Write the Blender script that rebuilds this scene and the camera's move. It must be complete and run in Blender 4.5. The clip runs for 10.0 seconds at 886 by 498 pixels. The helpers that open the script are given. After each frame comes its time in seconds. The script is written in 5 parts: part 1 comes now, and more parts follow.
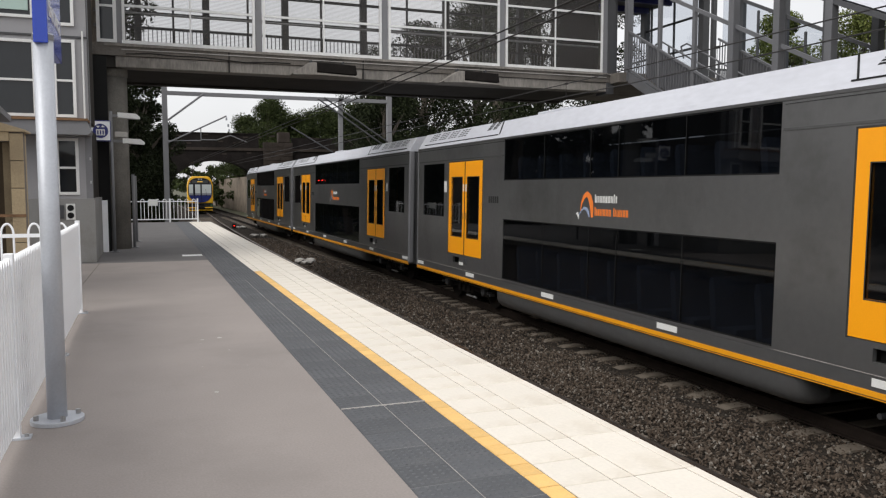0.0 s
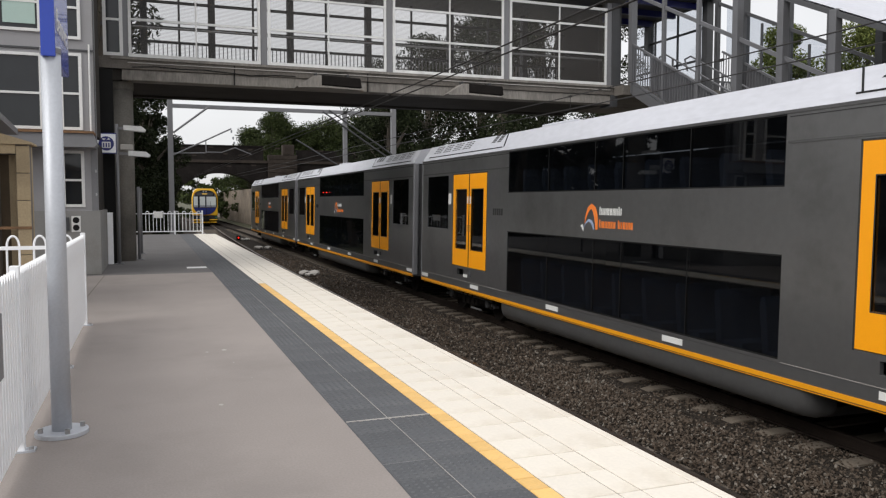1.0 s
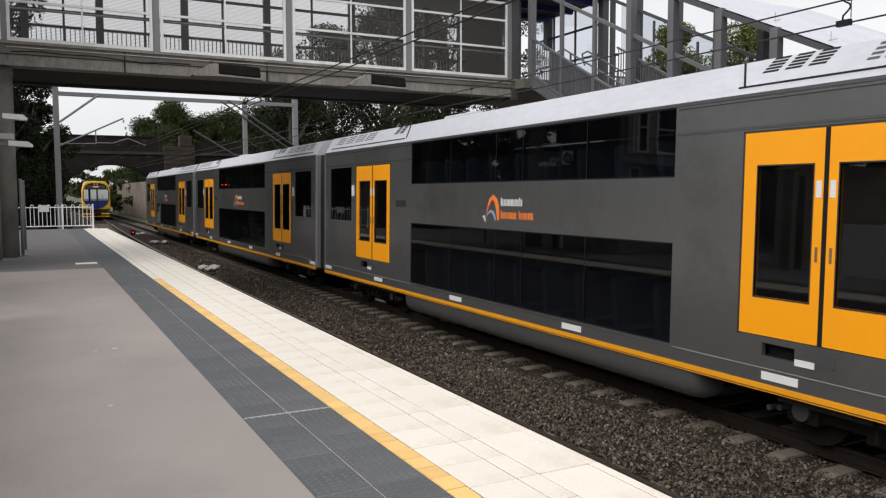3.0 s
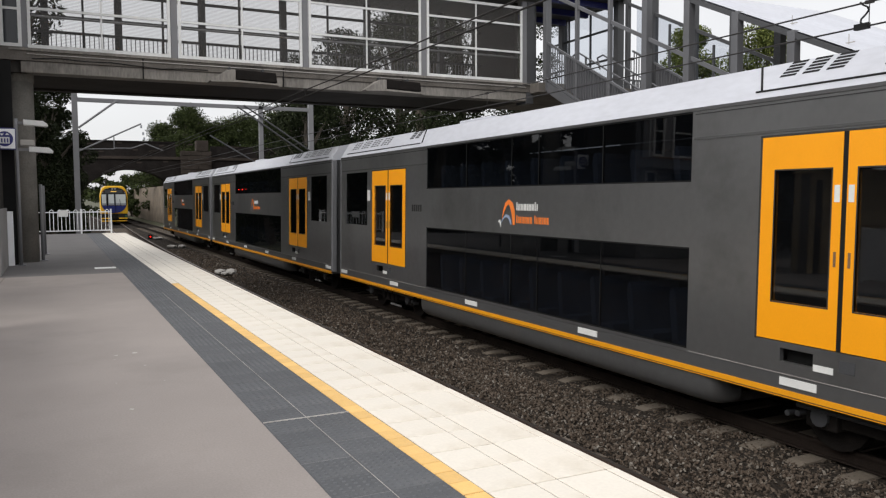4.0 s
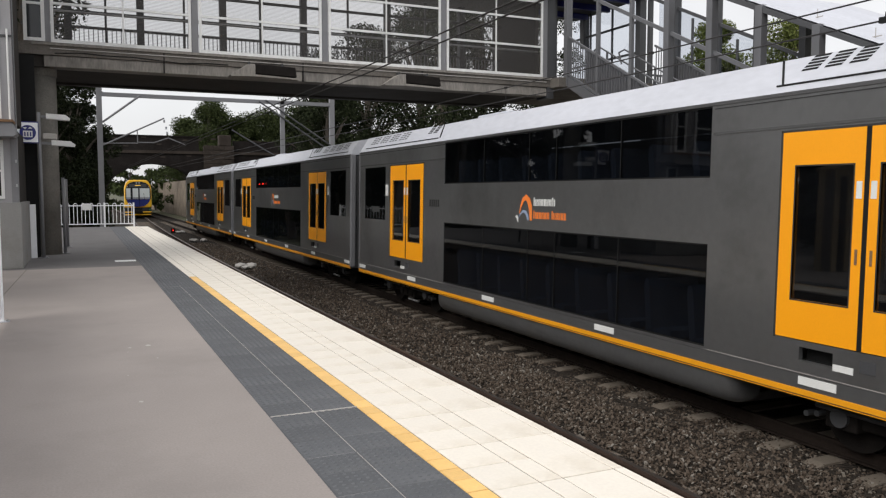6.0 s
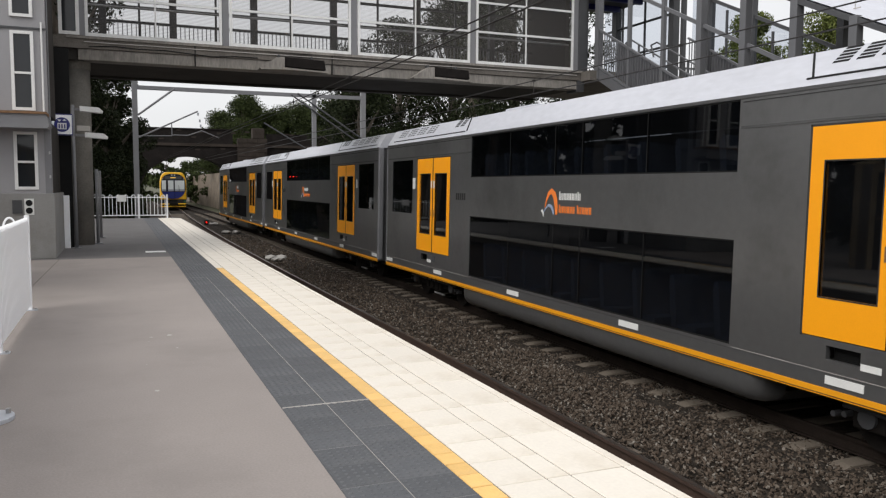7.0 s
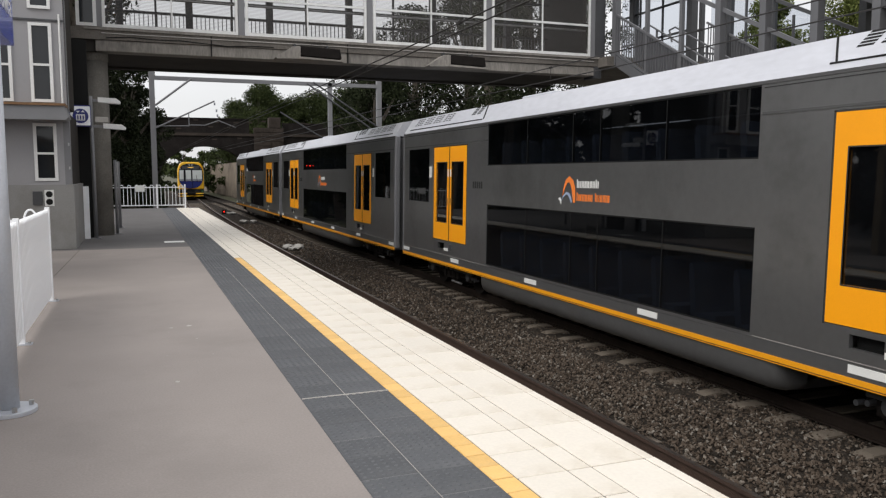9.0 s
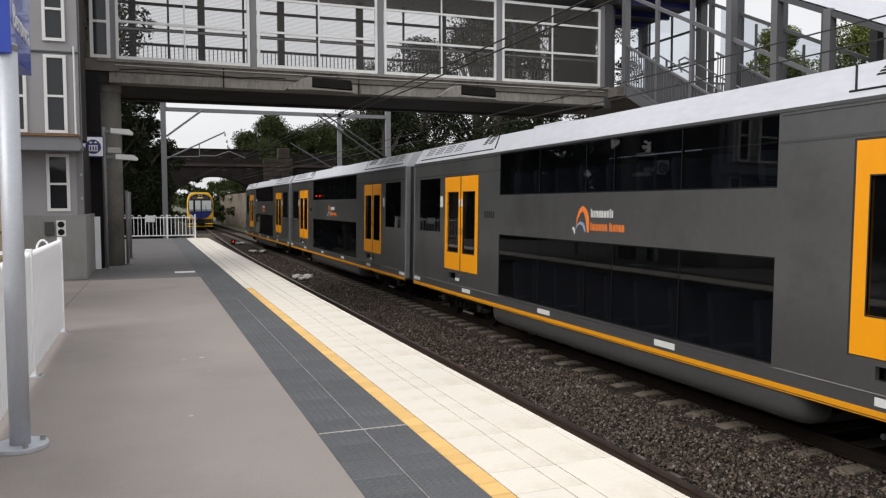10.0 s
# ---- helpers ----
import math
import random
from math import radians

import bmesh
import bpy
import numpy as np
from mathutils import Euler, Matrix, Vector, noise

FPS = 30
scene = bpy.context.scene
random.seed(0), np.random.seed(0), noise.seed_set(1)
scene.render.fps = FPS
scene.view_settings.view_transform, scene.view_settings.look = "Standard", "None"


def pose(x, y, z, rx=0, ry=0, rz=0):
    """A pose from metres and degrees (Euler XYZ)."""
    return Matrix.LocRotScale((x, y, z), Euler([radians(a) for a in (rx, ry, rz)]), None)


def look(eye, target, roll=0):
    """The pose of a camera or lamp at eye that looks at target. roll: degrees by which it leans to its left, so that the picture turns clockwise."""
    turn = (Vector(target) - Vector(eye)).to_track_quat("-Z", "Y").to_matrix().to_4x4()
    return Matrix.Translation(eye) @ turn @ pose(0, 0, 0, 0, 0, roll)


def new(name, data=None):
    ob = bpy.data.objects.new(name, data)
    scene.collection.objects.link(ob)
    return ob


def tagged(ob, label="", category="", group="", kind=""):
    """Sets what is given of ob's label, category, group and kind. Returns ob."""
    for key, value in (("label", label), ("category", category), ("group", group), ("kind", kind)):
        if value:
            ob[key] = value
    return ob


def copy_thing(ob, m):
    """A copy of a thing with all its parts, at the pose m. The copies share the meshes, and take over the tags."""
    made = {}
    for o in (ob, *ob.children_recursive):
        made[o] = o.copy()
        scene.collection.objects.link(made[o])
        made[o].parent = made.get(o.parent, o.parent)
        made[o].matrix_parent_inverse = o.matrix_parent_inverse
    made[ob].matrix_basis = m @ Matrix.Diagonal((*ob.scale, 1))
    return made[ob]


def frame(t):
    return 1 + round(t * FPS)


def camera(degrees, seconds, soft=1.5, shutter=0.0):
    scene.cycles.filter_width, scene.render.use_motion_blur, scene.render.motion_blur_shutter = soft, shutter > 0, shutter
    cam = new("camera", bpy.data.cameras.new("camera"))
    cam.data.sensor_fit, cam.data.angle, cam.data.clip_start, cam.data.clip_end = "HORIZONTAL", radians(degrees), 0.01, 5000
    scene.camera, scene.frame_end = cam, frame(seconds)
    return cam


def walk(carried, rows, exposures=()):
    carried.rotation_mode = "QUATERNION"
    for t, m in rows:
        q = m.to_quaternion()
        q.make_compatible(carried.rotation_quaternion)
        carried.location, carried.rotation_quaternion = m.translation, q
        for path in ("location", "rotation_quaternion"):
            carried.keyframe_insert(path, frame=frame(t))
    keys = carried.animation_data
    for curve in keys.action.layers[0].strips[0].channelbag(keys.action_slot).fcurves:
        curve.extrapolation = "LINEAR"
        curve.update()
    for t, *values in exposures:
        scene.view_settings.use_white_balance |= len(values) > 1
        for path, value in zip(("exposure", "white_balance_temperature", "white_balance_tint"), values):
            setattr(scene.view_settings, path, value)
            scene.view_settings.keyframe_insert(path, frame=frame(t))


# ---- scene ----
cam = camera(59.1, 10.0, soft=1.25)
PATH = [
    (0, (-0.147, -0.924, 1.599), (0.563, 0.94, 1.444), -0.0),
    (0.5, (-0.154, -0.926, 1.6), (0.551, 0.941, 1.459), 0.0),
    (1, (-0.153, -0.917, 1.601), (0.548, 0.952, 1.477), 0.0),
    (1.5, (-0.158, -0.929, 1.6), (0.562, 0.934, 1.486), -0.0),
    (2, (-0.149, -0.922, 1.597), (0.6, 0.929, 1.481), -0.3),
    (2.5, (-0.11, -0.918, 1.592), (0.772, 0.872, 1.446), -0.2),
    (2.7, (-0.104, -0.906, 1.584), (0.82, 0.864, 1.439), -0.1),
    (3.8, (-0.124, -0.909, 1.593), (0.772, 0.875, 1.456), -0.4),
    (4, (-0.135, -0.926, 1.6), (0.753, 0.862, 1.466), -0.3),
    (4.5, (-0.134, -0.938, 1.595), (0.753, 0.849, 1.466), -0.1),
    (5, (-0.129, -0.907, 1.583), (0.736, 0.891, 1.443), 0.2),
    (5.5, (-0.101, -0.934, 1.595), (0.767, 0.862, 1.453), -0.2),
    (5.7, (-0.077, -0.912, 1.594), (0.785, 0.888, 1.451), -0.1),
    (6.8, (0.093, -0.923, 1.58), (0.86, 0.918, 1.425), 0.1),
    (7, (0.108, -0.93, 1.581), (0.871, 0.912, 1.42), 0.3),
    (7.5, (0.112, -0.926, 1.59), (0.856, 0.924, 1.425), -0.6),
    (8, (0.124, -0.934, 1.581), (0.855, 0.92, 1.414), -0.6),
    (8.5, (0.109, -0.949, 1.578), (0.825, 0.909, 1.388), 0.4),
    (9, (0.106, -0.896, 1.597), (0.829, 0.959, 1.405), -0.1),
    (9.5, (0.075, -0.807, 1.6), (0.791, 1.055, 1.454), 0.1),
    (10, (0.062, -0.76, 1.593), (0.769, 1.107, 1.477), -0.2),
]
walk(cam, [(t, look(eye, target, roll)) for t, eye, target, roll in PATH])

# ---- world, sun, exposure ----
world = bpy.data.worlds.new("sky")
scene.world = world
world.use_nodes = True
wn, wl = world.node_tree.nodes, world.node_tree.links
sky = wn.new("ShaderNodeTexSky")
sky.sky_type = "NISHITA"
sky.sun_disc = False
sky.sun_elevation, sky.sun_rotation = radians(41), radians(-66)
grey = wn.new("ShaderNodeHueSaturation")
grey.inputs["Saturation"].default_value = 0.12
cloud = wn.new("ShaderNodeTexNoise")
cloud.inputs["Scale"].default_value = 2.2
cloud.inputs["Detail"].default_value = 5
veil = wn.new("ShaderNodeMix")
veil.data_type, veil.blend_type = "RGBA", "MIX"
veil.inputs["B"].default_value = (8.6, 8.6, 8.8, 1)
wl.new(sky.outputs["Color"], grey.inputs["Color"])
wl.new(cloud.outputs["Fac"], veil.inputs["Factor"])
wl.new(grey.outputs["Color"], veil.inputs["A"])
place = wn.new("ShaderNodeTexCoord")
split = wn.new("ShaderNodeSeparateXYZ")
lift = wn.new("ShaderNodeMapRange")
lift.inputs["To Min"].default_value, lift.inputs["To Max"].default_value = 0.84, 1.45
zenith = wn.new("ShaderNodeMix")
zenith.data_type, zenith.blend_type = "RGBA", "MULTIPLY"
zenith.inputs["Factor"].default_value = 1
wl.new(place.outputs["Generated"], split.inputs["Vector"])
wl.new(split.outputs["Z"], lift.inputs["Value"])
wl.new(veil.outputs["Result"], zenith.inputs["A"])
wl.new(lift.outputs["Result"], zenith.inputs["B"])
wl.new(zenith.outputs["Result"], wn["Background"].inputs["Color"])
wn["Background"].inputs["Strength"].default_value = 0.10
sun = new("sun", bpy.data.lights.new("sun", "SUN"))
sun.data.energy, sun.data.angle, sun.data.color = 1.3, radians(40), (1.0, 0.97, 0.92)
sun.matrix_world = look((0, 0, 30), (10.0, 4.5, 20.5))
scene.view_settings.exposure = 0.53


# ---- materials ----
def mat(name, color, rough=0.6, metal=0.0, var=0.12, scale=3.0, fine=60.0, bump=0.15, depth=0.01, dirt=None, dirt_amount=0.35, coat=0.0, piece=0.0, stretch=(1, 1, 1), spec=0.5):
    m = bpy.data.materials.new(name)
    m.use_nodes = True
    n, l = m.node_tree.nodes, m.node_tree.links
    b = n["Principled BSDF"]
    b.inputs["Roughness"].default_value, b.inputs["Metallic"].default_value = rough, metal
    b.inputs["Coat Weight"].default_value, b.inputs["Specular IOR Level"].default_value = coat, spec
    co = n.new("ShaderNodeTexCoord")
    mp = n.new("ShaderNodeMapping")
    mp.inputs["Scale"].default_value = stretch
    l.new(co.outputs["Object"], mp.inputs["Vector"])
    big, small = n.new("ShaderNodeTexNoise"), n.new("ShaderNodeTexNoise")
    for t, s, d in ((big, scale, 5), (small, fine, 3)):
        t.inputs["Scale"].default_value, t.inputs["Detail"].default_value = s, d
        l.new(mp.outputs["Vector"], t.inputs["Vector"])
    mix = n.new("ShaderNodeMix")
    mix.data_type = "RGBA"
    mix.inputs["A"].default_value = (*[c * (1 - var) for c in color], 1)
    mix.inputs["B"].default_value = (*[min(1, c * (1 + var)) for c in color], 1)
    add = n.new("ShaderNodeMath")
    add.operation = "ADD"
    half = n.new("ShaderNodeMath")
    half.operation, half.inputs[1].default_value = "MULTIPLY", 0.5
    l.new(big.outputs["Fac"], add.inputs[0])
    l.new(small.outputs["Fac"], add.inputs[1])
    l.new(add.outputs[0], half.inputs[0])
    stretch_r = n.new("ShaderNodeMapRange")
    stretch_r.inputs["From Min"].default_value, stretch_r.inputs["From Max"].default_value = 0.35, 0.65
    l.new(half.outputs[0], stretch_r.inputs["Value"])
    l.new(stretch_r.outputs["Result"], mix.inputs["Factor"])
    out = mix.outputs["Result"]
    if dirt:
        spots = n.new("ShaderNodeTexNoise")
        spots.inputs["Scale"].default_value, spots.inputs["Detail"].default_value = scale * 0.6, 8
        spots.inputs["Roughness"].default_value = 0.65
        l.new(mp.outputs["Vector"], spots.inputs["Vector"])
        r = n.new("ShaderNodeMapRange")
        r.inputs["From Min"].default_value, r.inputs["From Max"].default_value = 0.5, 0.72
        r.inputs["To Max"].default_value = dirt_amount
        l.new(spots.outputs["Fac"], r.inputs["Value"])
        mix2 = n.new("ShaderNodeMix")
        mix2.data_type = "RGBA"
        mix2.inputs["B"].default_value = (*dirt, 1)
        l.new(out, mix2.inputs["A"])
        l.new(r.outputs["Result"], mix2.inputs["Factor"])
        out = mix2.outputs["Result"]
    if piece:
        info = n.new("ShaderNodeObjectInfo")
        pr = n.new("ShaderNodeMapRange")
        pr.inputs["To Min"].default_value, pr.inputs["To Max"].default_value = 1 - piece, 1 + piece * 0.5
        l.new(info.outputs["Random"], pr.inputs["Value"])
        mul = n.new("ShaderNodeMix")
        mul.data_type, mul.blend_type = "RGBA", "MULTIPLY"
        mul.inputs["Factor"].default_value = 1
        l.new(out, mul.inputs["A"])
        l.new(pr.outputs["Result"], mul.inputs["B"])
        out = mul.outputs["Result"]
    l.new(out, b.inputs["Base Color"])
    if bump:
        bp = n.new("ShaderNodeBump")
        bp.inputs["Strength"].default_value, bp.inputs["Distance"].default_value = bump, depth
        l.new(small.outputs["Fac"], bp.inputs["Height"])
        l.new(bp.outputs["Normal"], b.inputs["Normal"])
    return m


def glow(name, color, strength):
    m = bpy.data.materials.new(name)
    m.use_nodes = True
    b = m.node_tree.nodes["Principled BSDF"]
    b.inputs["Base Color"].default_value = (*color, 1)
    b.inputs["Emission Color"].default_value = (*color, 1)
    b.inputs["Emission Strength"].default_value = strength
    return m


def pane_glass(name, tint, gloss=0.03, clear=0.5, dust=0.0):
    """Thin tinted pane: part clear, part mirror by its angle, under a faint film of dust."""
    m = bpy.data.materials.new(name)
    m.use_nodes = True
    n, l = m.node_tree.nodes, m.node_tree.links
    n.remove(n["Principled BSDF"])
    t, g, f, x = n.new("ShaderNodeBsdfTransparent"), n.new("ShaderNodeBsdfGlossy"), n.new("ShaderNodeLayerWeight"), n.new("ShaderNodeMixShader")
    t.inputs["Color"].default_value = (*[c * clear for c in tint], 1)
    g.inputs["Roughness"].default_value = gloss
    f.inputs["Blend"].default_value = 0.5
    steep, weak = n.new("ShaderNodeMath"), n.new("ShaderNodeMath")
    steep.operation, steep.inputs[1].default_value = "POWER", 5.0
    weak.operation, weak.inputs[1].default_value, weak.inputs[2].default_value = "MULTIPLY_ADD", 0.9, 0.04
    l.new(f.outputs["Facing"], steep.inputs[0])
    l.new(steep.outputs[0], weak.inputs[0])
    l.new(weak.outputs[0], x.inputs["Fac"])
    d, y = n.new("ShaderNodeBsdfDiffuse"), n.new("ShaderNodeMixShader")
    d.inputs["Color"].default_value = (0.36, 0.41, 0.50, 1)
    co, no, mr = n.new("ShaderNodeTexCoord"), n.new("ShaderNodeTexNoise"), n.new("ShaderNodeMapRange")
    no.inputs["Scale"].default_value, no.inputs["Detail"].default_value = 2.2, 5.0
    mr.inputs["From Min"].default_value, mr.inputs["From Max"].default_value = 0.3, 0.7
    mr.inputs["To Min"].default_value, mr.inputs["To Max"].default_value = dust * 0.4, dust * 1.6
    l.new(co.outputs["Object"], no.inputs["Vector"])
    l.new(no.outputs["Fac"], mr.inputs["Value"])
    l.new(mr.outputs["Result"], y.inputs["Fac"])
    l.new(t.outputs["BSDF"], y.inputs[1])
    l.new(d.outputs["BSDF"], y.inputs[2])
    l.new(y.outputs["Shader"], x.inputs[1])
    l.new(g.outputs["BSDF"], x.inputs[2])
    l.new(x.outputs["Shader"], n["Material Output"].inputs["Surface"])
    return m


def island_leaf(name, dark, light):
    m = mat(name, dark, 0.8, var=0.3, scale=0.3, bump=0, spec=0.12)
    n, l = m.node_tree.nodes, m.node_tree.links
    geo, mix = n.new("ShaderNodeNewGeometry"), n.new("ShaderNodeMix")
    mix.data_type = "RGBA"
    mix.inputs["A"].default_value, mix.inputs["B"].default_value = (*dark, 1), (*light, 1)
    l.new(geo.outputs["Random Per Island"], mix.inputs["Factor"])
    l.new(mix.outputs["Result"], n["Principled BSDF"].inputs["Base Color"])
    return m


def island_stone(name, colors, rough=0.9):
    m = mat(name, colors[0], rough, var=0.25, bump=0.5, fine=40, depth=0.01, spec=0.2)
    n, l = m.node_tree.nodes, m.node_tree.links
    geo, ramp = n.new("ShaderNodeNewGeometry"), n.new("ShaderNodeValToRGB")
    els = ramp.color_ramp.elements
    els[0].color, els[1].color = (*colors[0], 1), (*colors[-1], 1)
    for i, c in enumerate(colors[1:-1]):
        els.new((i + 1) / (len(colors) - 1)).color = (*c, 1)
    l.new(geo.outputs["Random Per Island"], ramp.inputs["Fac"])
    l.new(ramp.outputs["Color"], n["Principled BSDF"].inputs["Base Color"])
    return m


M_ASPHALT = mat("platform_concrete", (0.27, 0.238, 0.220), 0.82, var=0.11, scale=0.7, fine=70, bump=0.25, depth=0.004, dirt=(0.165, 0.148, 0.137), dirt_amount=0.5)
M_TACT = mat("tactile_grey", (0.085, 0.088, 0.095), 0.75, var=0.12, scale=2, fine=50, piece=0.18, dirt=(0.16, 0.155, 0.15), dirt_amount=0.3)
M_WHITE = mat("white_tile", (0.745, 0.69, 0.605), 0.55, var=0.05, scale=2.5, fine=40, bump=0.08, depth=0.003, piece=0.025, dirt=(0.47, 0.40, 0.30), dirt_amount=0.5)
M_YELLOW = mat("yellow_tile", (0.80, 0.50, 0.17), 0.6, var=0.08, scale=4, piece=0.12, dirt=(0.5, 0.35, 0.2), dirt_amount=0.4)
M_GROUT = mat("grout", (0.16, 0.14, 0.12), 0.9, var=0.15)
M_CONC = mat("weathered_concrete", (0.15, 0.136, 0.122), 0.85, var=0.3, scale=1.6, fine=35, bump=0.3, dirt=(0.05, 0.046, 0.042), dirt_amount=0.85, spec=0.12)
# dark concrete that also carries shade for undersides and turned-away walls
M_CONC_D = mat("dark_shaded_concrete", (0.05, 0.046, 0.042), 0.9, var=0.25, scale=1.2, fine=30, bump=0.3, dirt=(0.04, 0.037, 0.034), dirt_amount=0.7, spec=0.12)
M_CONC_C = mat("column_concrete", (0.18, 0.168, 0.148), 0.85, var=0.25, scale=1.4, fine=30, bump=0.3, dirt=(0.09, 0.085, 0.075), dirt_amount=0.7)
M_PLINTH = mat("plinth_render", (0.25, 0.246, 0.238), 0.85, var=0.1, scale=1.8, fine=40, bump=0.15, dirt=(0.15, 0.13, 0.11), dirt_amount=0.5)
M_ASPHALT_D = mat("dark_asphalt", (0.135, 0.128, 0.126), 0.9, var=0.15, scale=1.0, fine=90, bump=0.3, depth=0.004, dirt=(0.09, 0.085, 0.083), dirt_amount=0.4)
M_CONC_M = mat("streaked_concrete", (0.24, 0.222, 0.2), 0.85, var=0.3, scale=1.2, fine=25, dirt=(0.06, 0.055, 0.05), dirt_amount=0.85, stretch=(1, 1, 0.25))
M_CONC_L = mat("pale_concrete", (0.40, 0.38, 0.355), 0.85, var=0.12, scale=1.5, fine=45, dirt=(0.2, 0.18, 0.16), dirt_amount=0.5)
M_BALLAST = island_stone("ballast_stone", [(0.048, 0.036, 0.027), (0.080, 0.061, 0.047), (0.102, 0.079, 0.061), (0.065, 0.049, 0.037), (0.116, 0.092, 0.072), (0.21, 0.19, 0.165)])
M_BED = mat("ballast_bed", (0.034, 0.028, 0.023), 0.95, var=0.6, scale=9, fine=22, bump=1.0, depth=0.05, spec=0.12)
M_RAIL = mat("rail_rust", (0.055, 0.033, 0.024), 0.8, metal=0.0, var=0.3, scale=6)
# far rails: grime, plus the shade under the train put into the colour
M_RAIL_D = mat("grimy_shaded_rail", (0.022, 0.016, 0.013), 0.85, var=0.3, scale=6, spec=0.15)
M_RAILTOP = mat("rail_worn", (0.16, 0.14, 0.125), 0.42, metal=1.0, var=0.1)
M_SLEEPER = mat("concrete_sleeper", (0.15, 0.124, 0.098), 0.9, var=0.2, scale=3, dirt=(0.09, 0.075, 0.06), dirt_amount=0.6)
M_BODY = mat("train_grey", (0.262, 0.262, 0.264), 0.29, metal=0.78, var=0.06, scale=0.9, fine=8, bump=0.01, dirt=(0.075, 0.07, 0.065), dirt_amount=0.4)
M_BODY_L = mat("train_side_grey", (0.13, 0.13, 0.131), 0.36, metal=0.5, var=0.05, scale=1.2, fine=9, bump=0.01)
M_ROOF = mat("train_roof", (0.49, 0.50, 0.545), 0.45, var=0.08, scale=0.8, fine=12, bump=0.03, dirt=(0.45, 0.45, 0.46), dirt_amount=0.4, stretch=(1, 0.35, 1))
M_SKIRT = mat("skirt_grey", (0.12, 0.12, 0.121), 0.36, metal=0.45, var=0.08, scale=1.5, fine=12, bump=0.01, dirt=(0.10, 0.09, 0.08), dirt_amount=0.4)
M_ORANGE = mat("door_yellow", (0.95, 0.365, 0.002), 0.5, var=0.03, scale=2, bump=0.01)
M_STRIPE = mat("stripe_yellow", (0.80, 0.33, 0.01), 0.45, var=0.06, bump=0.01)
M_CABYEL = mat("cab_yellow", (0.86, 0.48, 0.015), 0.35, var=0.04, bump=0.01)
M_BLUE = mat("cab_blue", (0.012, 0.022, 0.16), 0.3, var=0.06, bump=0.01)
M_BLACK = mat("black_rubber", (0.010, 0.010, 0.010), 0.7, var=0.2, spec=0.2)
M_SEAM = mat("dark_seam", (0.025, 0.025, 0.025), 0.6, var=0.1)
M_UNDER = mat("underframe_grime", (0.013, 0.011, 0.010), 0.75, var=0.4, scale=5, spec=0.12)
M_STEEL = mat("bare_steel", (0.42, 0.42, 0.42), 0.4, metal=0.8, var=0.15)
M_SEAT = mat("seat_moquette", (0.10, 0.125, 0.18), 0.9, var=0.2)
M_INNER = mat("train_interior", (0.16, 0.16, 0.17), 0.7, var=0.08)
M_LABEL = mat("white_label", (0.72, 0.72, 0.70), 0.5, var=0.05)
M_LOGO = mat("logo_orange", (0.85, 0.22, 0.04), 0.5, var=0.03, bump=0)
M_LOGO_B = mat("logo_blue", (0.30, 0.36, 0.50), 0.5, var=0.03, bump=0)
M_GLASS = pane_glass("tinted_pane", (0.92, 0.97, 1.04), 0.02, 0.28, 0.003)
M_GLASS_C = pane_glass("clear_pane", (0.95, 0.97, 1.0), 0.02, 0.88)
M_GLASS_T = pane_glass("door_pane", (0.92, 0.96, 1.02), 0.02, 0.34, 0.003)
M_GLASS_D = mat("dark_pane", (0.02, 0.022, 0.025), 0.06, var=0.1, bump=0)
M_FRAME = mat("white_frame", (0.74, 0.74, 0.73), 0.5, var=0.08, scale=2, dirt=(0.3, 0.29, 0.27), dirt_amount=0.35)
M_GREYPAINT = mat("grey_painted_steel", (0.19, 0.19, 0.20), 0.5, var=0.08, scale=1.5, dirt=(0.17, 0.165, 0.16), dirt_amount=0.4)
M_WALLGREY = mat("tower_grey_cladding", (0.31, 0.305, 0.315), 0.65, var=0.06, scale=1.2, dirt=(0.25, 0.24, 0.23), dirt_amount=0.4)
M_POLE = mat("galvanised_pole", (0.50, 0.52, 0.56), 0.45, metal=0.25, var=0.06, scale=4)
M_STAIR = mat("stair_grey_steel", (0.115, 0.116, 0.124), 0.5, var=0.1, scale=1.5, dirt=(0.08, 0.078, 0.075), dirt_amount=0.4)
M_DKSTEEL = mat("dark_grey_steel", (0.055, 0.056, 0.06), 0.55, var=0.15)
M_FENCE = mat("white_fence", (0.90, 0.91, 0.93), 0.45, var=0.03, scale=3, dirt=(0.6, 0.6, 0.6), dirt_amount=0.3)
M_SAND = mat("sandstone", (0.42, 0.33, 0.205), 0.85, var=0.15, scale=2.2, fine=40, bump=0.3, dirt=(0.22, 0.17, 0.11), dirt_amount=0.45, piece=0.12)
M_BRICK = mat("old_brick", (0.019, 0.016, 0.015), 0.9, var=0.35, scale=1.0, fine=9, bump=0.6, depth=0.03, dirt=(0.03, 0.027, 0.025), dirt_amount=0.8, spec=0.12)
M_STONE = mat("bridge_stone", (0.050, 0.041, 0.035), 0.9, var=0.3, scale=1.0, fine=9, bump=0.6, depth=0.03, dirt=(0.07, 0.055, 0.05), dirt_amount=0.7, spec=0.12)
M_CUT = mat("cutting_stone", (0.17, 0.135, 0.10), 0.9, var=0.35, scale=1.0, fine=8, bump=0.7, depth=0.04, dirt=(0.07, 0.06, 0.045), dirt_amount=0.7)
M_BLUESIGN = mat("blue_sign", (0.012, 0.05, 0.42), 0.25, var=0.04, bump=0, coat=0.4)
M_NAVY = mat("navy_sign", (0.02, 0.025, 0.16), 0.35, var=0.04, bump=0)
M_BROWN = mat("rusty_edge", (0.20, 0.11, 0.055), 0.8, var=0.3, scale=4)
